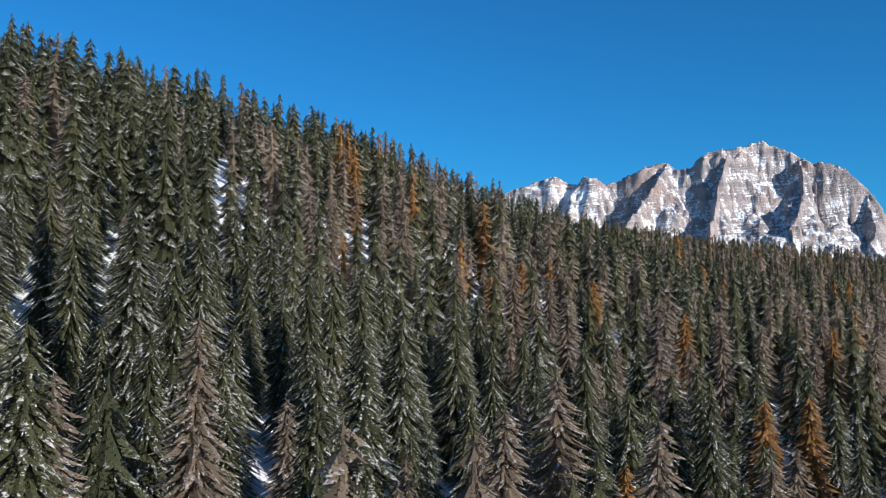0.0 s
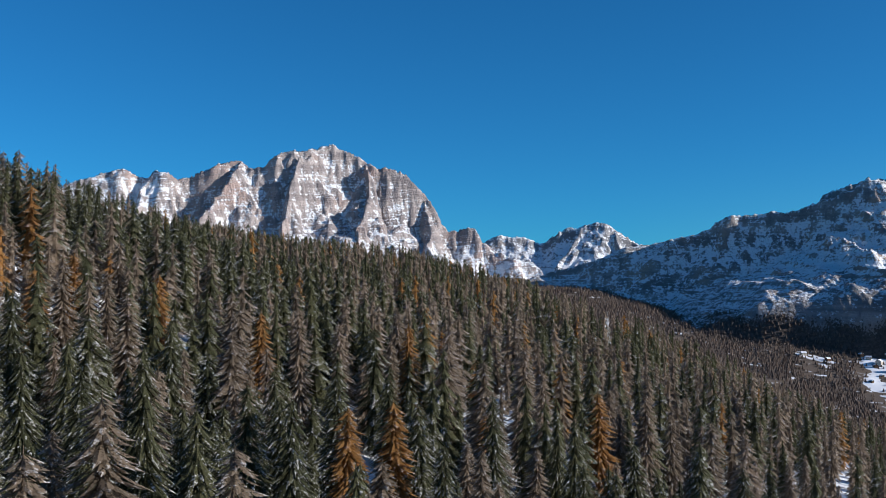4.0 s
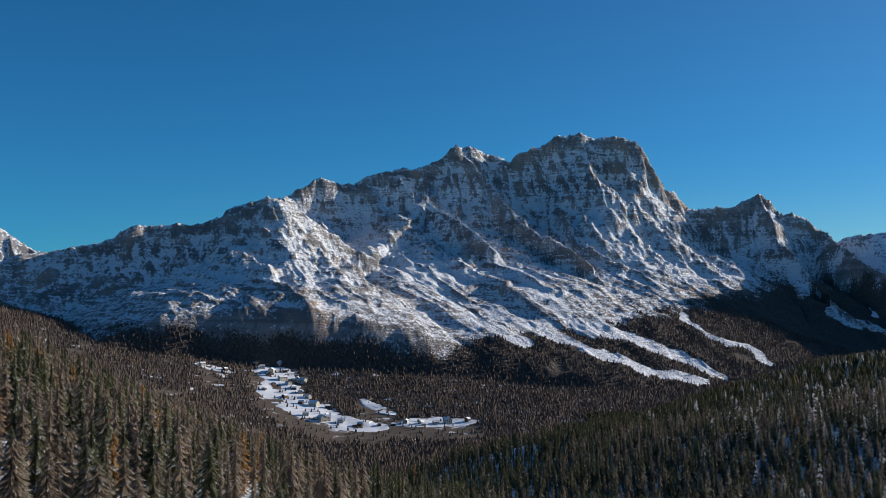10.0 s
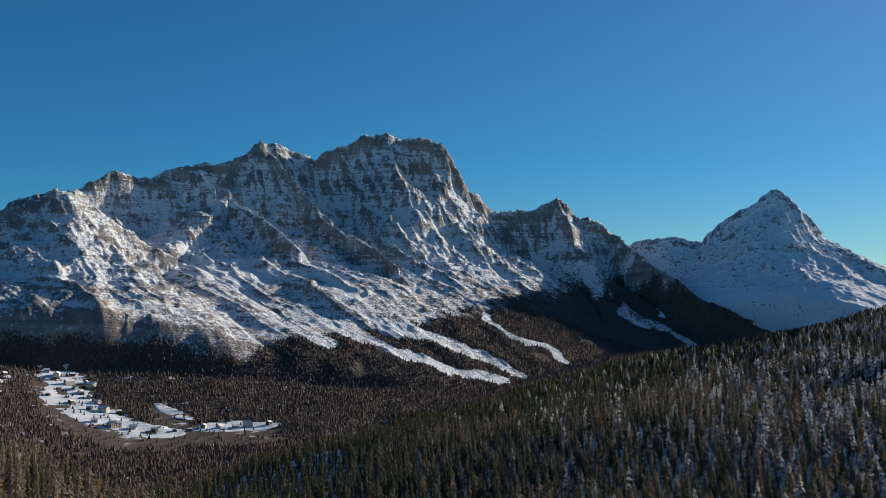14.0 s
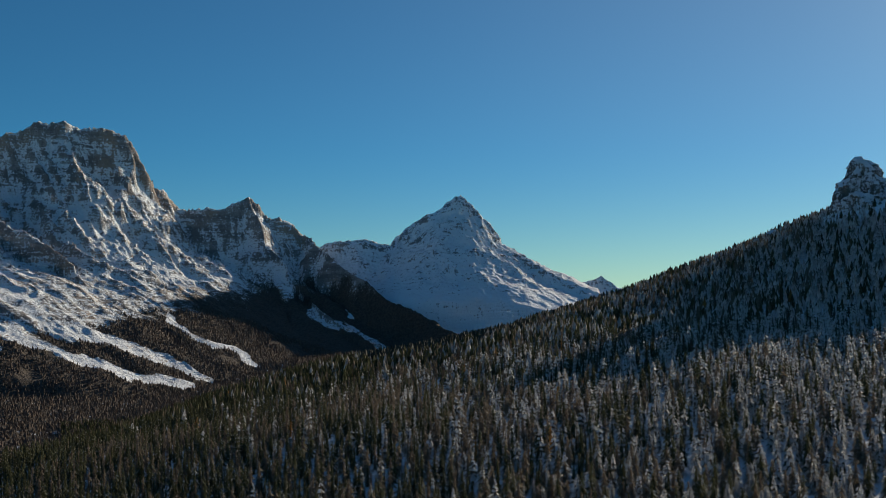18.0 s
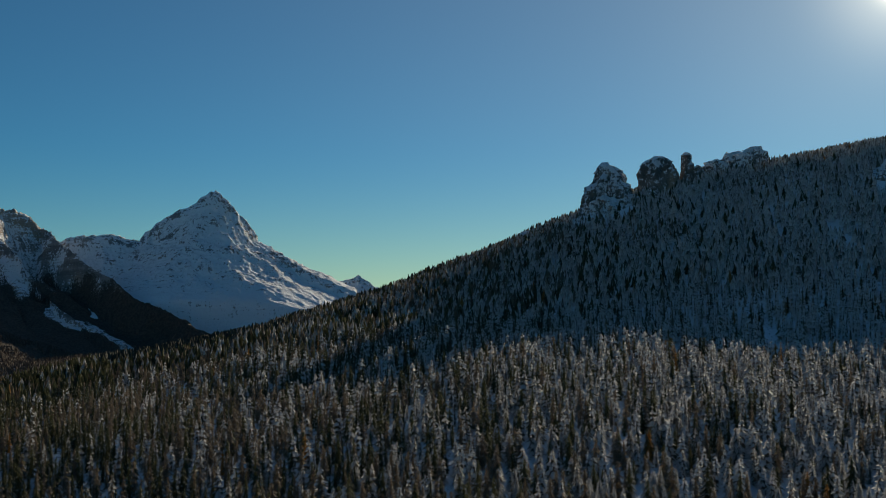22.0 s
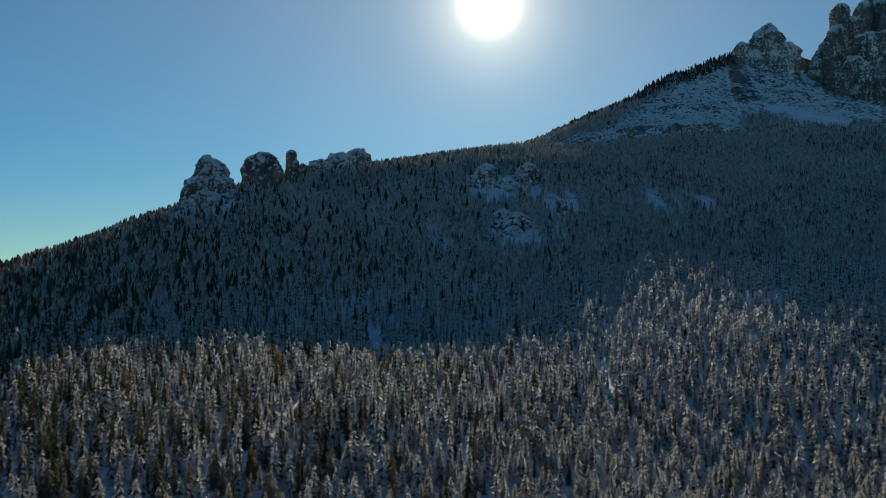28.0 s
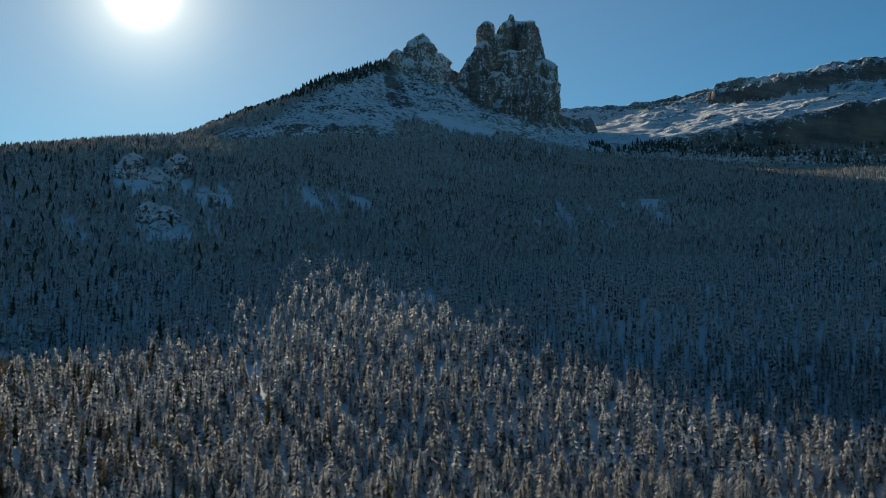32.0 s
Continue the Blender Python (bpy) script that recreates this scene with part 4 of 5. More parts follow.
def forest(name, shapes, spots, mat, label, seed):
    """One mesh of many trees. spots: x, y, z, height, width factor."""
    if not len(spots):
        return None
    rng = np.random.default_rng(seed)
    pick = rng.integers(0, len(shapes), len(spots))
    turn = rng.uniform(0, 2 * math.pi, len(spots))
    tone = rng.uniform(0, 1, len(spots))
    vs, fs, ts, es, off = [], [], [], [], 0
    for k, (sv, sf, se) in enumerate(shapes):
        idx = np.nonzero(pick == k)[0]
        if not len(idx):
            continue
        p = spots[idx]
        c, s = np.cos(turn[idx])[:, None], np.sin(turn[idx])[:, None]
        wide = (p[:, 3] * p[:, 4])[:, None]
        x = (sv[None, :, 0] * c - sv[None, :, 1] * s) * wide + p[:, 0:1]
        y = (sv[None, :, 0] * s + sv[None, :, 1] * c) * wide + p[:, 1:2]
        z = sv[None, :, 2] * p[:, 3:4] + p[:, 2:3]
        vs.append(np.stack([x, y, z], -1).reshape(-1, 3))
        fs.append((sf[None] + (np.arange(len(idx)) * len(sv))[:, None, None] + off).reshape(-1, 3))
        ts.append(np.repeat(tone[idx], len(sv)))
        es.append(np.tile(se, len(idx)))
        off += len(idx) * len(sv)
    me = mesh_from(name, np.concatenate(vs), np.concatenate(fs), [mat], np.concatenate(ts), tip=np.concatenate(es))
    return tagged(new(name, me), label, "forest", kind="stuff")


def scatter(seed, gap, az, r, centre=(100.0, 50.0)):
    rng = np.random.default_rng(seed)
    n = int(2 * r[1] / gap) + 1
    gx, gy = np.meshgrid(np.arange(n), np.arange(n))
    x = centre[0] - r[1] + (gx + rng.uniform(0, 1, gx.shape)) * gap
    y = centre[1] - r[1] + (gy + rng.uniform(0, 1, gy.shape)) * gap
    x, y = x.ravel(), y.ravel()
    dx, dy = x - centre[0], y - centre[1]
    rr, aa = np.hypot(dx, dy), np.degrees(np.arctan2(dx, dy))
    keep = (rr >= r[0]) & (rr < r[1]) & (aa > az[0]) & (aa < az[1])
    return x[keep], y[keep]


def stem_shape(base=0.016, sides=6):
    v, f = [], []
    for h, k in ((-0.04, 1.25), (0.02, 1.0), (0.5, 0.6), (0.97, 0.06)):
        for j in range(sides):
            a = 2 * math.pi * j / sides
            v.append((base * k * math.cos(a), base * k * math.sin(a), h))
    for i in range(3):
        for j in range(sides):
            f.append((i * sides + j, i * sides + (j + 1) % sides, (i + 1) * sides + (j + 1) % sides, (i + 1) * sides + j))
    return np.array(v), np.array(f, np.int32)


# snowy meadows round the village, as strips: bearing, distance, half width
MEADOWS = [
    [(46.0, 2780, 18), (46.8, 2720, 56), (47.3, 2620, 63), (47.2, 2530, 59), (48.3, 2440, 63), (49.2, 2360, 67), (50.4, 2300, 59), (52.0, 2270, 52), (53.0, 2280, 22)],
    [(51.6, 2520, 9), (52.2, 2470, 22), (53.0, 2400, 24), (53.4, 2370, 9)],
    [(53.4, 2290, 11), (54.3, 2300, 41), (55.6, 2310, 52), (57.0, 2310, 44), (58.0, 2320, 15)],
    [(42.6, 2690, 7), (43.4, 2680, 26), (44.6, 2660, 9)],
]


def strip_distance(x, y, strip):
    """Metres outside a strip (negative inside)."""
    best = np.full(np.shape(x), 1e9)
    for (a, ra, wa), (b, rb, wb) in zip(strip[:-1], strip[1:]):
        p, q = polar(a, ra), polar(b, rb)
        dx, dy = q[0] - p[0], q[1] - p[1]
        s = np.clip(((x - p[0]) * dx + (y - p[1]) * dy) / (dx * dx + dy * dy), 0, 1)
        best = np.minimum(best, np.hypot(x - p[0] - s * dx, y - p[1] - s * dy) - (wa + s * (wb - wa)))
    return best


# ---- where the trees stand ----
CHUTES = [(139.2, 148.0, 1180, 1480), (113.8, 117.4, 1100, 1290), (107.6, 112.4, 800, 960), (121.0, 125.0, 1270, 1420), (126.0, 130.0, 1250, 1400)]


# narrow snowy glades between the near trees: bearing, distance, half width
GLADES = [[(-14.5, 345, 5), (-12.5, 315, 7), (-9.5, 265, 6), (-5.5, 225, 7), (-2.5, 195, 8)], [(24.8, 285, 7), (26.5, 308, 9), (28.5, 330, 6)], [(18.0, 200, 6), (21.0, 230, 7)]]


def clearings(x, y):
    """1 in the forest, 0 in the gaps; on the steep southern slope the gaps run downhill."""
    spot = smooth(-0.66, -0.54, fbm(x / 48, y / 48, 3, 91))
    az, r = np.degrees(np.arctan2(x, y)), np.hypot(x, y)
    # snow chutes on the steep ground
    chute = np.zeros(np.shape(x))
    for a0, a1, r0, r1 in CHUTES:
        chute = np.maximum(chute, smooth(0, 0.5, az - a0) * smooth(0, 0.5, a1 - az) * smooth(0, 40, r - r0) * smooth(0, 40, r1 - r))
    lines = fbm(az / 0.45, r / 320, 3, 95)
    streak = smooth(-0.70, -0.5, lines - 0.55 * chute)
    high = np.maximum(smooth(1000, 1250, r) * smooth(100, 108, az), chute)
    glade = np.minimum.reduce([strip_distance(x, y, strip) for strip in GLADES]) + 4 * fbm(x / 9, y / 9, 2, 97)
    return (spot * (1 - high) + streak * high) * smooth(-1, 1, glade)


def hidden_by_hills(x, y, top):
    """True for what no point of the valley's air side could see over the hills."""
    seen = np.zeros(len(x), bool)
    for ex, ey in ((5, 10), (30, 48), (90, 76), (150, 72), (210, 38)):
        az = np.arange(-40, 176, 0.75)
        rr = np.arange(30, 2700, 15.0)
        a, r = np.meshgrid(np.radians(az), rr, indexing="ij")
        rise = (land(ex + r * np.sin(a), ey + r * np.cos(a)) + 7) / r
        rise = np.maximum.accumulate(rise, axis=1)
        dx, dy = x - ex, y - ey
        d, b = np.hypot(dx, dy), np.degrees(np.arctan2(dx, dy))
        i = np.clip(np.round((b + 40) / 0.75).astype(int), 0, len(az) - 1)
        j = np.clip(((d - 45) / 15).astype(int), 0, len(rr) - 1)
        seen |= top / d > rise[i, j] - 0.002
    return ~seen


rng = np.random.default_rng(5)
sx, sy = [], []
for seed, gap, az, r in ((1, 9.0, (-75, 60), (15, 560)), (4, 6.9, (60, 175), (15, 700)), (2, 8.2, (-15, 60), (560, 1000)), (5, 6.7, (60, 170), (700, 1000)), (3, 6.9, (40, 172), (1000, 2350)), (6, 9.0, (175, 181), (15, 300)), (7, 9.0, (-181, -75), (15, 300))):
    x, y = scatter(seed, gap, az, r)
    sx.append(x)
    sy.append(y)
tx, ty = np.concatenate(sx), np.concatenate(sy)
tz = land(tx, ty)
over, _ = surface_over(tx, ty)
on_rock = over > tz
tz = np.maximum(tz, over)
n = len(tx)
dist = np.hypot(tx - 100, ty - 50)
bear = np.degrees(np.arctan2(tx, ty))
leftness = smooth(60, 20, bear)
height = (16.5 + 9.5 * leftness - 2.5 * smooth(60, 85, bear)) * rng.uniform(0.6, 1.22, n)
width = rng.uniform(0.8, 1.2, n) * (0.86 + 0.14 * leftness)
patchy = fbm(tx / 90, ty / 90, 3, 55)
larch = rng.uniform(0, 1, n) < np.clip(0.31 + 0.22 * smooth(-3, 10, bear) * smooth(60, 40, bear) + 0.7 * patchy - 0.2 * smooth(-5, -20, bear) - 0.12 * smooth(45, 60, bear) + 0.22 * smooth(65, 85, bear) * smooth(126, 108, bear), 0.05, 0.75)
gold = larch & (rng.uniform(0, 1, n) < 0.09 * (0.1 + leftness))
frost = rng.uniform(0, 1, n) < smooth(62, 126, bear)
keep = rng.uniform(0, 1, n) < clearings(tx, ty)
keep &= tz + height < -14 + 0.9 * np.maximum(np.hypot(tx - 100, (ty - 50)) - 40, 0) * 2
for ax, ay in ((5, 5), (20, 38), (60, 66), (110, 78), (160, 70), (205, 45)):
    keep &= (np.hypot(tx - ax, ty - ay) > 30) | (tz + height < -12)
# rock and high snow carry few trees
angle = np.degrees(np.arctan2(tz, np.hypot(tx, ty)))
top_line = np.interp(bear, (122, 125.1, 127.8, 130.5, 134.0), (8.7, 9.5, 11.3, 12.6, 13.75))
height = (1 - 0.08 * smooth(1000, 1250, np.hypot(tx, ty)) - 0.12 * smooth(1800, 2000, np.hypot(tx, ty))) * height
wooded = (bear > 121) & ((angle < np.interp(bear, (121, 125, 128, 136, 138.5, 141), (9.0, 8.6, 9.3, 9.9, 9.9, 9.0)) + 0.8 * fbm(tx / 60, ty / 60, 3, 61)) | ((bear < 134) & (angle > top_line - 0.55) & (np.hypot(tx, ty) > 1850)))
keep &= ~(on_rock | ((bear > 124) & (np.hypot(tx, ty) > 1750))) | wooded
for az0, az1, r0, r1 in ((117.5, 119.9, 1120, 1250), (117.4, 121.2, 1350, 1470), (102.4, 105.6, 1415, 1560), (106.3, 108.0, 1490, 1570), (108.3, 108.9, 1500, 1560), (110.0, 113.0, 1560, 1640), (121.2, 122.0, 1250, 1310)):
    d0 = np.hypot(tx, ty)
    keep &= ~((bear > az0) & (bear < az1) & (d0 > r0) & (d0 < r1) & (rng.uniform(0, 1, n) < 0.9))
keep &= ~((np.abs(bear - 32.5) < 1.0) & (np.hypot(tx, ty) > 640) & (np.hypot(tx, ty) < 830))
keep &= ~((bear > 38) & (bear < 64) & (np.hypot(tx, ty) > 1350))
keep &= ~(hidden_by_hills(tx, ty, tz + height) & (dist > 150))
tx, ty, tz, dist, height, width, larch, gold, frost, bear = (k[keep] for k in (tx, ty, tz, dist, height, width, larch, gold, frost, bear))
width = width * (1 + 0.42 * smooth(55, 85, bear)) * (1 + 0.12 * smooth(1000, 1250, np.hypot(tx, ty)))
spots = np.stack([tx, ty, tz - 0.4, height, width], 1)
# trees along the skyline: the ground falls away behind them; their backlit shade is painted dark
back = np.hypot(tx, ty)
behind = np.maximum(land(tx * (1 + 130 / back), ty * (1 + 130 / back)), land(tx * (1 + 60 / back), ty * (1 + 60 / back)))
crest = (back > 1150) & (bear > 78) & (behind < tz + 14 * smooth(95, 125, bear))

# the nearest trees in view, each a thing of its own with stem and crown
from_start = np.hypot(tx - 30, ty - 40)
from_end = np.hypot(tx - 200, ty - 45)
end_bear = np.degrees(np.arctan2(tx - 200, ty - 45))
early = (bear > -32) & (bear < 75) & (from_start > 60)
late = (end_bear > 72) & (end_bear < 168) & (from_end > 215)
single = np.zeros(len(tx), bool)


SPRUCES = [fir(100 + k, 44, 24, 0.185 + 0.012 * (k % 3), 0.03, 0.5, 0.38, 0.6, core=0.28) for k in range(7)]
FROSTED = [fir(110 + k, 32, 22, 0.20 + 0.014 * (k % 3), 0.02, 0.7, 0.36, 0.55, core=0.3) for k in range(7)]
LARCHES = [fir(120 + k, 40, 20, 0.165 + 0.012 * (k % 3), 0.06, 0.25, 0.42, 0.6, 0.52, 0.3) for k in range(6)]
KINDS = [
    ("spruce_tree", ~larch & ~frost & early, from_start, 260, SPRUCES, M_SPRUCE, "tall dark green spruce with snow on its boughs", "spruces on the near hillside"),
    ("larch_tree", larch & ~gold & ~frost & early, from_start, 190, LARCHES, M_LARCH, "tall bare brown larch with fine snowy twigs", "larches on the near hillside"),
    ("golden_larch_tree", gold & early, from_start, 20, [fir(140 + k, 40, 22, 0.165, 0.06, 0.2, 0.4, 0.65, 0.5, 0.45) for k in range(3)], M_GOLD, "slender larch still in orange autumn needles", "golden larches on the hillside"),
    ("frosted_spruce_tree", ~larch & frost & late, from_end, 240, FROSTED, M_FROST, "spruce white with frost among dense forest", "frosted spruces on the southern slope"),
    ("frosted_larch_tree", larch & ~gold & frost & late, from_end, 50, [fir(150 + k, 32, 18, 0.185, 0.05, 0.45, 0.4, 0.6, 0.55, 0.35) for k in range(4)], M_FLARCH, "bare larch grey-brown with frosted twigs", "frosted larches on the southern slope"),
]
stem_mesh = mesh_from("trunk", *stem_shape(), [M_BARK], soft=True)
for kind, which, away, count, shapes, mat, label, group in KINDS:
    crowns = [mesh_from("crown", v, f, [mat], tip=e) for v, f, e in shapes]
    chosen = [k for k in np.argsort(away) if which[k] and not single[k]][:count]
    for c, k in enumerate(chosen):
        single[k] = True
        tree = new(kind)
        tree.empty_display_size = 0.1
        x, y, z, h, w = spots[k]
        tree.matrix_basis = Matrix.LocRotScale((x, y, z), Euler((rng.uniform(-0.02, 0.02), rng.uniform(-0.02, 0.02), rng.uniform(0, 6.28))), (h * w, h * w, h))
        tagged(tree, label, "tree", group)
        for part_name, data in (("trunk", stem_mesh), ("crown", crowns[c % len(crowns)])):
            piece = new(part_name, data)
            piece.parent = tree

SHAPES = {
    "near": ([fir(k, 15, 11, 0.20) for k in range(6)], [fir(10 + k, 13, 9, 0.175, 0.06, 0.25, 0.42, 0.65, 0.52, 0.35) for k in range(5)]),
    "south": ([fir(80 + k, 12, 11, 0.21, 0.02, 0.7, thin=0.6) for k in range(6)], [fir(90 + k, 11, 9, 0.19, 0.05, 0.45, 0.4, 0.7, 0.55, 0.4) for k in range(5)]),
    "close": ([fir(20 + k, 8, 7, 0.205, 0.02, 0.55, thin=0.75) for k in range(6)], [fir(30 + k, 8, 7, 0.18, 0.05, 0.35, 0.4, 0.8, 0.55) for k in range(5)]),
    "middle": ([fir(40 + k, 5, 5, 0.205, 0.02, 0.5, thin=0.95) for k in range(6)], [fir(50 + k, 5, 5, 0.18, 0.05, 0.35, 0.4, 0.9, 0.55) for k in range(5)]),
    "far": ([bundle(60 + k, 4) for k in range(6)], [bundle(70 + k, 4, 0.21) for k in range(6)]),
}
level_of = np.full(len(dist), "close", dtype="U8")
level_of[(dist < 400) & (bear < 45)] = "near"
level_of[(dist < 470) & (bear > 45)] = "south"
level_of[(dist < 200) & (bear > 60)] = "far"
level_of[(bear < -60) | (bear > 172)] = "far"
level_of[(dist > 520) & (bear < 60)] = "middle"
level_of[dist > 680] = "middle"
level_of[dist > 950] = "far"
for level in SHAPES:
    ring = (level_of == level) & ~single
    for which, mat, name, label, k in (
        (crest, M_CREST, "spruce_forest", "spruces along the ridge crest, coloured dark as if backlit", 0),
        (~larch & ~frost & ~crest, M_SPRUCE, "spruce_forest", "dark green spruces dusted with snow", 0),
        # from the middle distance on, the haze is painted in by paler needles
        (~larch & frost & ~crest, M_VEILED if level in ("far", "middle") else M_FROST, "frosted_spruce_forest", "snow-frosted spruces on the shaded slope", 0),
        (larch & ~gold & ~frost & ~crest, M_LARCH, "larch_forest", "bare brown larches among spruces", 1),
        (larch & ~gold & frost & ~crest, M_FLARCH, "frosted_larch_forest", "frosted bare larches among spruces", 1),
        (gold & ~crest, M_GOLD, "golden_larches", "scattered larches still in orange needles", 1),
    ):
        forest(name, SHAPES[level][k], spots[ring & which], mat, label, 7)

# woods on the valley floor and the feet of the far mountains
fx, fy = scatter(9, 9.0, (12, 98), (1400, 3600))
fz = land(fx, fy)
over, grown = surface_over(fx, fy)
keep = fbm(fx / 120, fy / 120, 3, 71) > -0.6
for strip in MEADOWS:
    shade = np.minimum.reduce([strip_distance(fx * q, fy * q, strip) for q in (1.0, 1.02, 1.04, 1.06)])
    keep &= (shade > 0) | (rng.uniform(0, 1, len(fx)) < 0.12)
on_foot = over > fz
keep &= ~on_foot | (grown > 0.62 + 0.3 * fbm(fx / 60, fy / 60, 3, 73))
fz = np.maximum(fz, over)
keep &= ~hidden_by_hills(fx, fy, fz + 14)
fx, fy, fz = fx[keep], fy[keep], fz[keep]
far_spots = np.stack([fx, fy, fz - 0.5, rng.uniform(6, 12, len(fx)), rng.uniform(1.5, 2.6, len(fx))], 1)
forest("valley_woods", [cone_shape(k) for k in range(4)], far_spots, M_WOODS, "dark brown leafless woods and spruces in the valley", 3)


# ---- the radio mast on the hill crest ----
def beam(bm, p, q, thick):
    p, q = Vector(p), Vector(q)
    m = (q - p).to_track_quat("Z", "Y").to_matrix().to_4x4()
    bmesh.ops.create_cube(bm, size=1.0, matrix=Matrix.Translation((p + q) / 2) @ m @ Matrix.Diagonal((thick, thick, (q - p).length, 1)))


def radio_mast(x, y, tall):
    steel, nt, bsdf = material("galvanised_steel", 0.5)
    f = noise_tex(nt, 1.5, 4.0)
    nt.links.new(mix(nt, f, (0.36, 0.37, 0.38), (0.62, 0.63, 0.64)), bsdf.inputs["Base Color"])
    white, nt, bsdf = material("white_dish", 0.4)
    f = noise_tex(nt, 2.0, 3.0)
    nt.links.new(mix(nt, f, (0.70, 0.71, 0.72), (0.82, 0.82, 0.82)), bsdf.inputs["Base Color"])
    z = float(land(np.array([x]), np.array([y]))[0])
    mast = new("radio_mast")
    mast.matrix_basis = pose(x, y, z, 0, 0, 20)

    def add(name, bm, mat, label=""):
        me = bpy.data.meshes.new(name)
        bm.to_mesh(me)
        bm.free()
        me.materials.append(mat)
        ob = new(name, me)
        ob.parent = mast
        return tagged(ob, label)

    corners = [(sx_, sy_) for sx_, sy_ in ((-1, -1), (1, -1), (1, 1), (-1, 1))]
    wide = lambda h: 1.5 - 0.9 * h / tall
    for cx, cy in corners:
        bm = bmesh.new()
        beam(bm, (cx * wide(0), cy * wide(0), -1), (cx * wide(tall), cy * wide(tall), tall), 0.22)
        add("leg", bm, steel)
    for k in range(10):
        h0, h1 = tall * k / 10, tall * (k + 1) / 10
        for i in range(4):
            a, b = corners[i], corners[(i + 1) % 4]
            bm = bmesh.new()
            beam(bm, (a[0] * wide(h0), a[1] * wide(h0), h0), (b[0] * wide(h1), b[1] * wide(h1), h1), 0.12)
            add("brace", bm, steel)
    for h, turn in ((tall * 0.93, 200), (tall * 0.72, 235), (tall * 0.82, 120)):
        bm = bmesh.new()
        bmesh.ops.create_cone(bm, cap_ends=True, segments=20, radius1=0.5, radius2=1.3, depth=0.7, matrix=pose(0, 0, h, 0, 0, turn) @ pose(0, -1.7, 0, 90, 0, 0))
        add("dish", bm, white, "white drum antenna dish")
    bm = bmesh.new()
    beam(bm, (0, 0, tall - 0.5), (0, 0, tall + 4), 0.15)
    add("rod", bm, steel)
    return tagged(mast, "steel lattice radio mast with white dishes on the wooded crest", "mast")


mx, my = (float(c) for c in polar(32.5, 815))
radio_mast(mx, my, 25.0)


# ---- the village on its snowy meadows ----
def plain(name, colour, rough=0.8, vary=0.25):
    m, nt, bsdf = material(name, rough)
    f = noise_tex(nt, 0.8, 5.0)
    dark = tuple(c * (1 - vary) for c in colour)
    nt.links.new(mix(nt, f, dark, colour), bsdf.inputs["Base Color"])
    return m


M_SNOW = plain("meadow_snow", (0.82, 0.83, 0.86), 0.8, 0.08)
M_PLASTER = plain("pale_plaster", (0.62, 0.56, 0.46))
M_TIMBER = plain("brown_timber", (0.13, 0.075, 0.045))
M_ROOF = plain("dark_roof", (0.12, 0.085, 0.07))
M_PANE = plain("dark_glass", (0.03, 0.035, 0.045), 0.15)


def meadow(strip):
    pts = np.array([(*polar(a, r), w) for a, r, w in strip])
    t = np.linspace(0, len(pts) - 1, len(pts) * 8)
    x, y, w = (np.interp(t, np.arange(len(pts)), pts[:, k]) for k in range(3))
    tx_, ty_ = np.gradient(x), np.gradient(y)
    l = np.hypot(tx_, ty_)
    nx, ny = -ty_ / l, tx_ / l
    across = np.linspace(-1, 1, 15)
    ragged = 1 + 0.35 * fbm(x[:, None] / 30 + across[None] * 0.7, y[:, None] / 30, 3, 77)
    gx = x[:, None] + nx[:, None] * across[None] * w[:, None] * ragged
    gy = y[:, None] + ny[:, None] * across[None] * w[:, None] * ragged
    gz = land(gx, gy) + 1.2 - 2.0 * np.abs(across[None]) ** 6
    me = mesh_from("snow_meadow", np.stack([gx, gy, gz], -1).reshape(-1, 3), grid_faces(*gx.shape), [M_SNOW], soft=True)
    return tagged(new("snow_meadow", me), "open snow-covered meadow in the valley", "meadow", kind="structure")


for strip in MEADOWS:
    meadow(strip)


def part(name, bm, mat, parent, label=""):
    me = bpy.data.meshes.new(name)
    bm.to_mesh(me)
    bm.free()
    me.materials.append(mat)
    ob = new(name, me)
    ob.parent = parent
    return tagged(ob, label)


def box(sx, sy, sz, at):
    bm = bmesh.new()
    bmesh.ops.create_cube(bm, size=1.0, matrix=Matrix.Translation(at) @ Matrix.Diagonal((sx, sy, sz, 1)))
    return bm


def gable(w, d, h, z, thick):
    """A pitched roof shell with eaves, ridge along y."""
    bm = bmesh.new()
    prof = [(-w / 2, z), (0, z + h), (w / 2, z), (w / 2, z + thick), (0, z + h + thick), (-w / 2, z + thick)]
    rows = [[bm.verts.new((x, s * d / 2, zz)) for x, zz in prof] for s in (-1, 1)]
    for k in range(6):
        bm.faces.new((rows[0][k], rows[0][(k + 1) % 6], rows[1][(k + 1) % 6], rows[1][k]))
    bm.faces.new(rows[0][::-1])
    bm.faces.new(rows[1])
    return bm


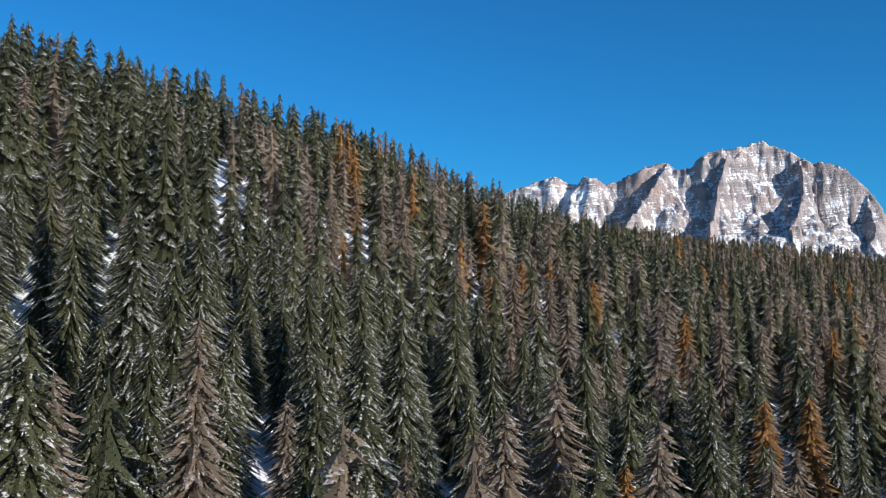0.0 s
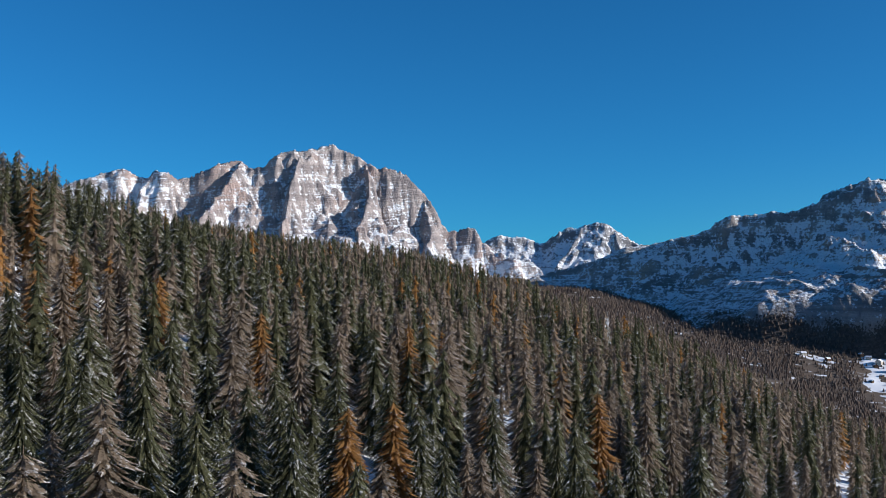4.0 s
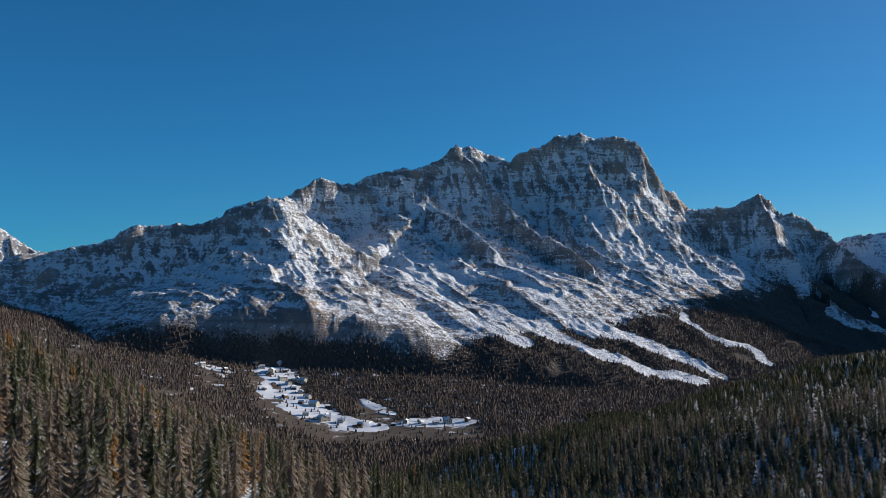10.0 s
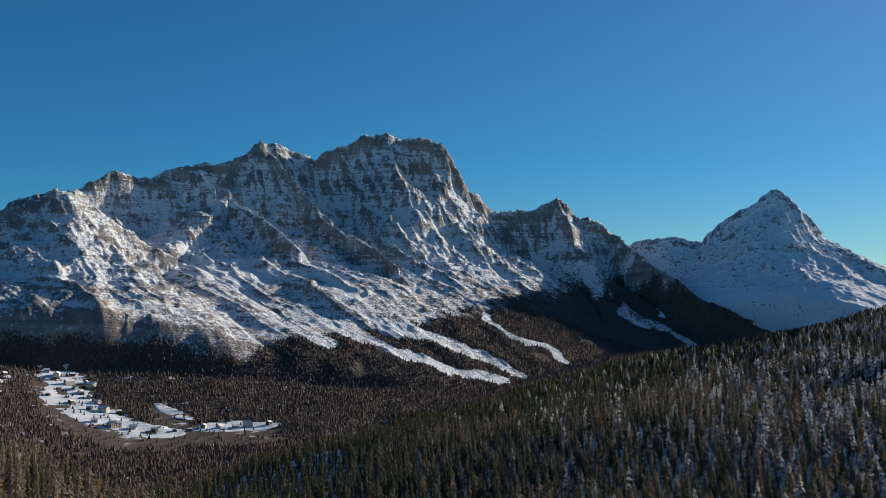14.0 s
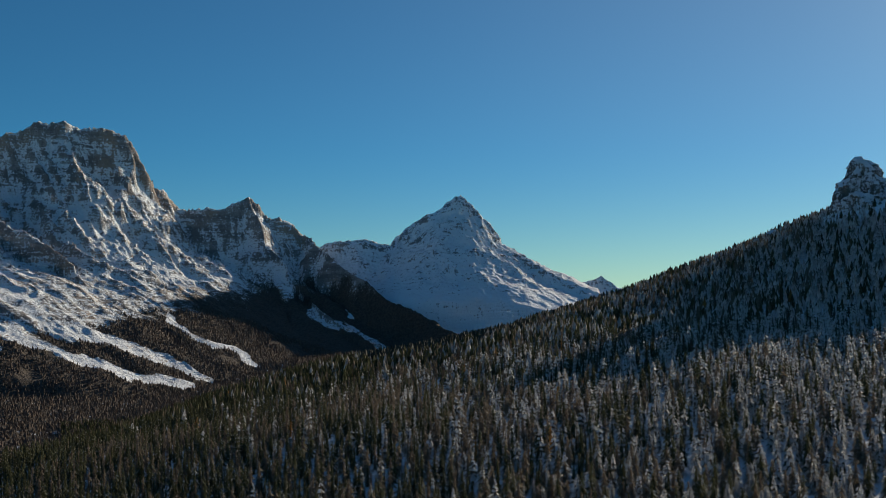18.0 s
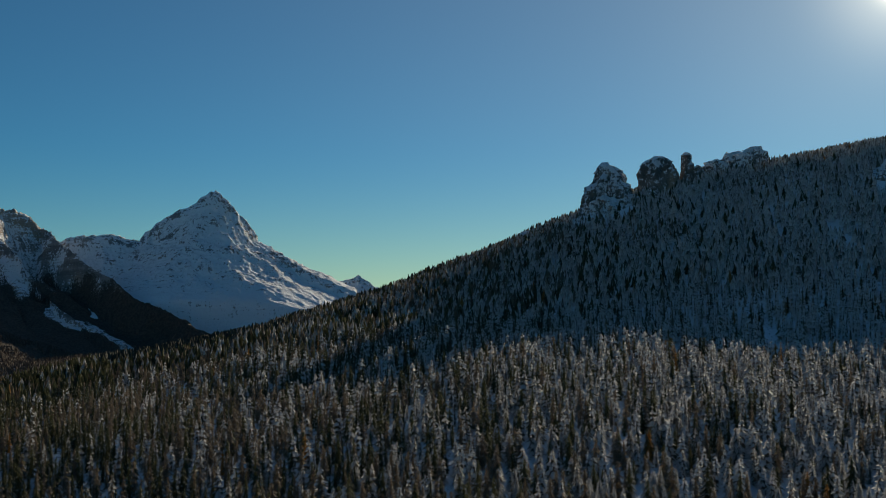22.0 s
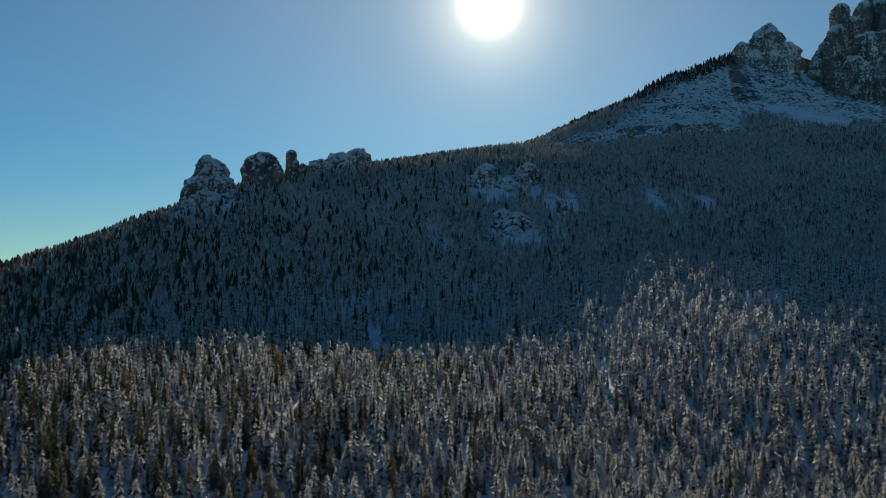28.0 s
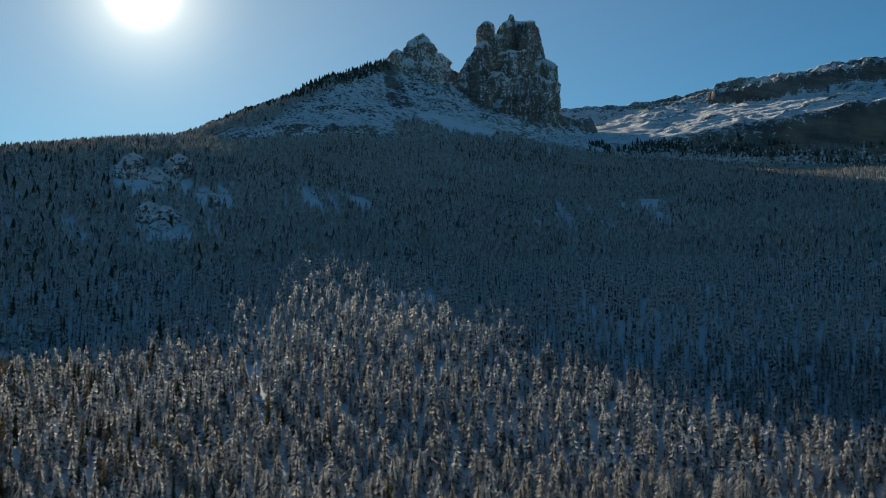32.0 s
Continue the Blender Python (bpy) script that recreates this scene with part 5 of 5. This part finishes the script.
def house(w, d, storeys, wall, label, floors_up):
    """A valley house: walls with a gable, snowy roof, chimney, windows and a door."""
    ob = new("house")
    h = 2.8 * storeys
    bm = box(w, d, h + 1.5, (0, 0, h / 2 - 0.75))
    for s in (-1, 1):
        a = [bm.verts.new(p) for p in ((-w / 2, s * d / 2, h), (w / 2, s * d / 2, h), (0, s * d / 2, h + w * 0.32))]
        bm.faces.new(a)
    part("house_body", bm, wall, ob)
    roof = part("roof", gable(w + 1.8, d + 1.6, w * 0.37, h - 0.35, 0.25), M_ROOF, ob)
    snow = part("snow_cover", gable(w + 1.6, d + 1.4, w * 0.365, h - 0.05, 0.3), M_SNOW, ob, "thick snow lying on the roof")
    snow.parent = roof
    part("chimney", box(0.8, 0.8, 2.2, (w * 0.2, d * 0.2, h + w * 0.3)), M_PLASTER, ob)
    part("door", box(1.1, 0.12, 2.1, (w * 0.1, -d / 2 - 0.03, 1.05)), M_TIMBER, ob)
    if floors_up:
        part("balcony", box(w * 0.7, 1.1, 1.0, (0, -d / 2 - 0.55, 3.3)), M_TIMBER, ob)
    for f in range(storeys):
        for s in (-1, 1):
            for k in range(3):
                part("window", box(1.1, 0.1, 1.3, ((k - 1) * w * 0.3, s * (d / 2 + 0.02), 2.8 * f + 1.7)), M_PANE, ob)
                part("window", box(0.1, 1.1, 1.3, (s * (w / 2 + 0.02), (k - 1) * d * 0.3, 2.8 * f + 1.7)), M_PANE, ob)
    return tagged(ob, label, "house", "houses of the valley village")


PROTOS = [
    house(10, 13, 2, M_PLASTER, "pale plastered village house with a snowy roof", True),
    house(9, 11, 2, M_TIMBER, "brown timber chalet with a snowy roof", True),
    house(14, 22, 3, M_PLASTER, "large pale guest house with a snowy roof", False),
    house(7, 9, 1, M_TIMBER, "small timber barn with a snowy roof", False),
]
hr = random.Random(11)
PLACES = [(46.7, 2697, 2), (47.0, 2679, 0), (46.5, 2670, 1), (47.3, 2648, 2), (47.6, 2608, 0), (46.8, 2608, 3)]
for strip, count in ((MEADOWS[0], 34), (MEADOWS[2], 16), (MEADOWS[3], 3)):
    for k in range(count):
        i = hr.uniform(0.6, len(strip) - 1.2)
        a, b, s = strip[int(i)], strip[int(i) + 1], i - int(i)
        wide = (a[2] + s * (b[2] - a[2])) * hr.uniform(-0.8, 0.8)
        PLACES.append((a[0] + s * (b[0] - a[0]) + math.degrees(wide / 2400), a[1] + s * (b[1] - a[1]) + wide * hr.uniform(-0.5, 0.5), hr.choice((0, 0, 1, 1, 2, 3))))
used = []
for az, r, kind in PLACES:
    x, y = (float(c) for c in polar(az, r))
    if any(math.hypot(x - a, y - b) < 24 for a, b in used):
        continue
    used.append((x, y))
    z = float(land(np.array([x]), np.array([y]))[0]) + 1.0
    copy_thing(PROTOS[kind], pose(x, y, z, 0, 0, hr.uniform(0, 360)))
for proto, (az, r) in zip(PROTOS, ((46.2, 2723), (47.9, 2572), (49.6, 2314), (55.0, 2278))):
    x, y = (float(c) for c in polar(az, r))
    proto.matrix_basis = pose(x, y, float(land(np.array([x]), np.array([y]))[0]) + 1.0, 0, 0, 40)
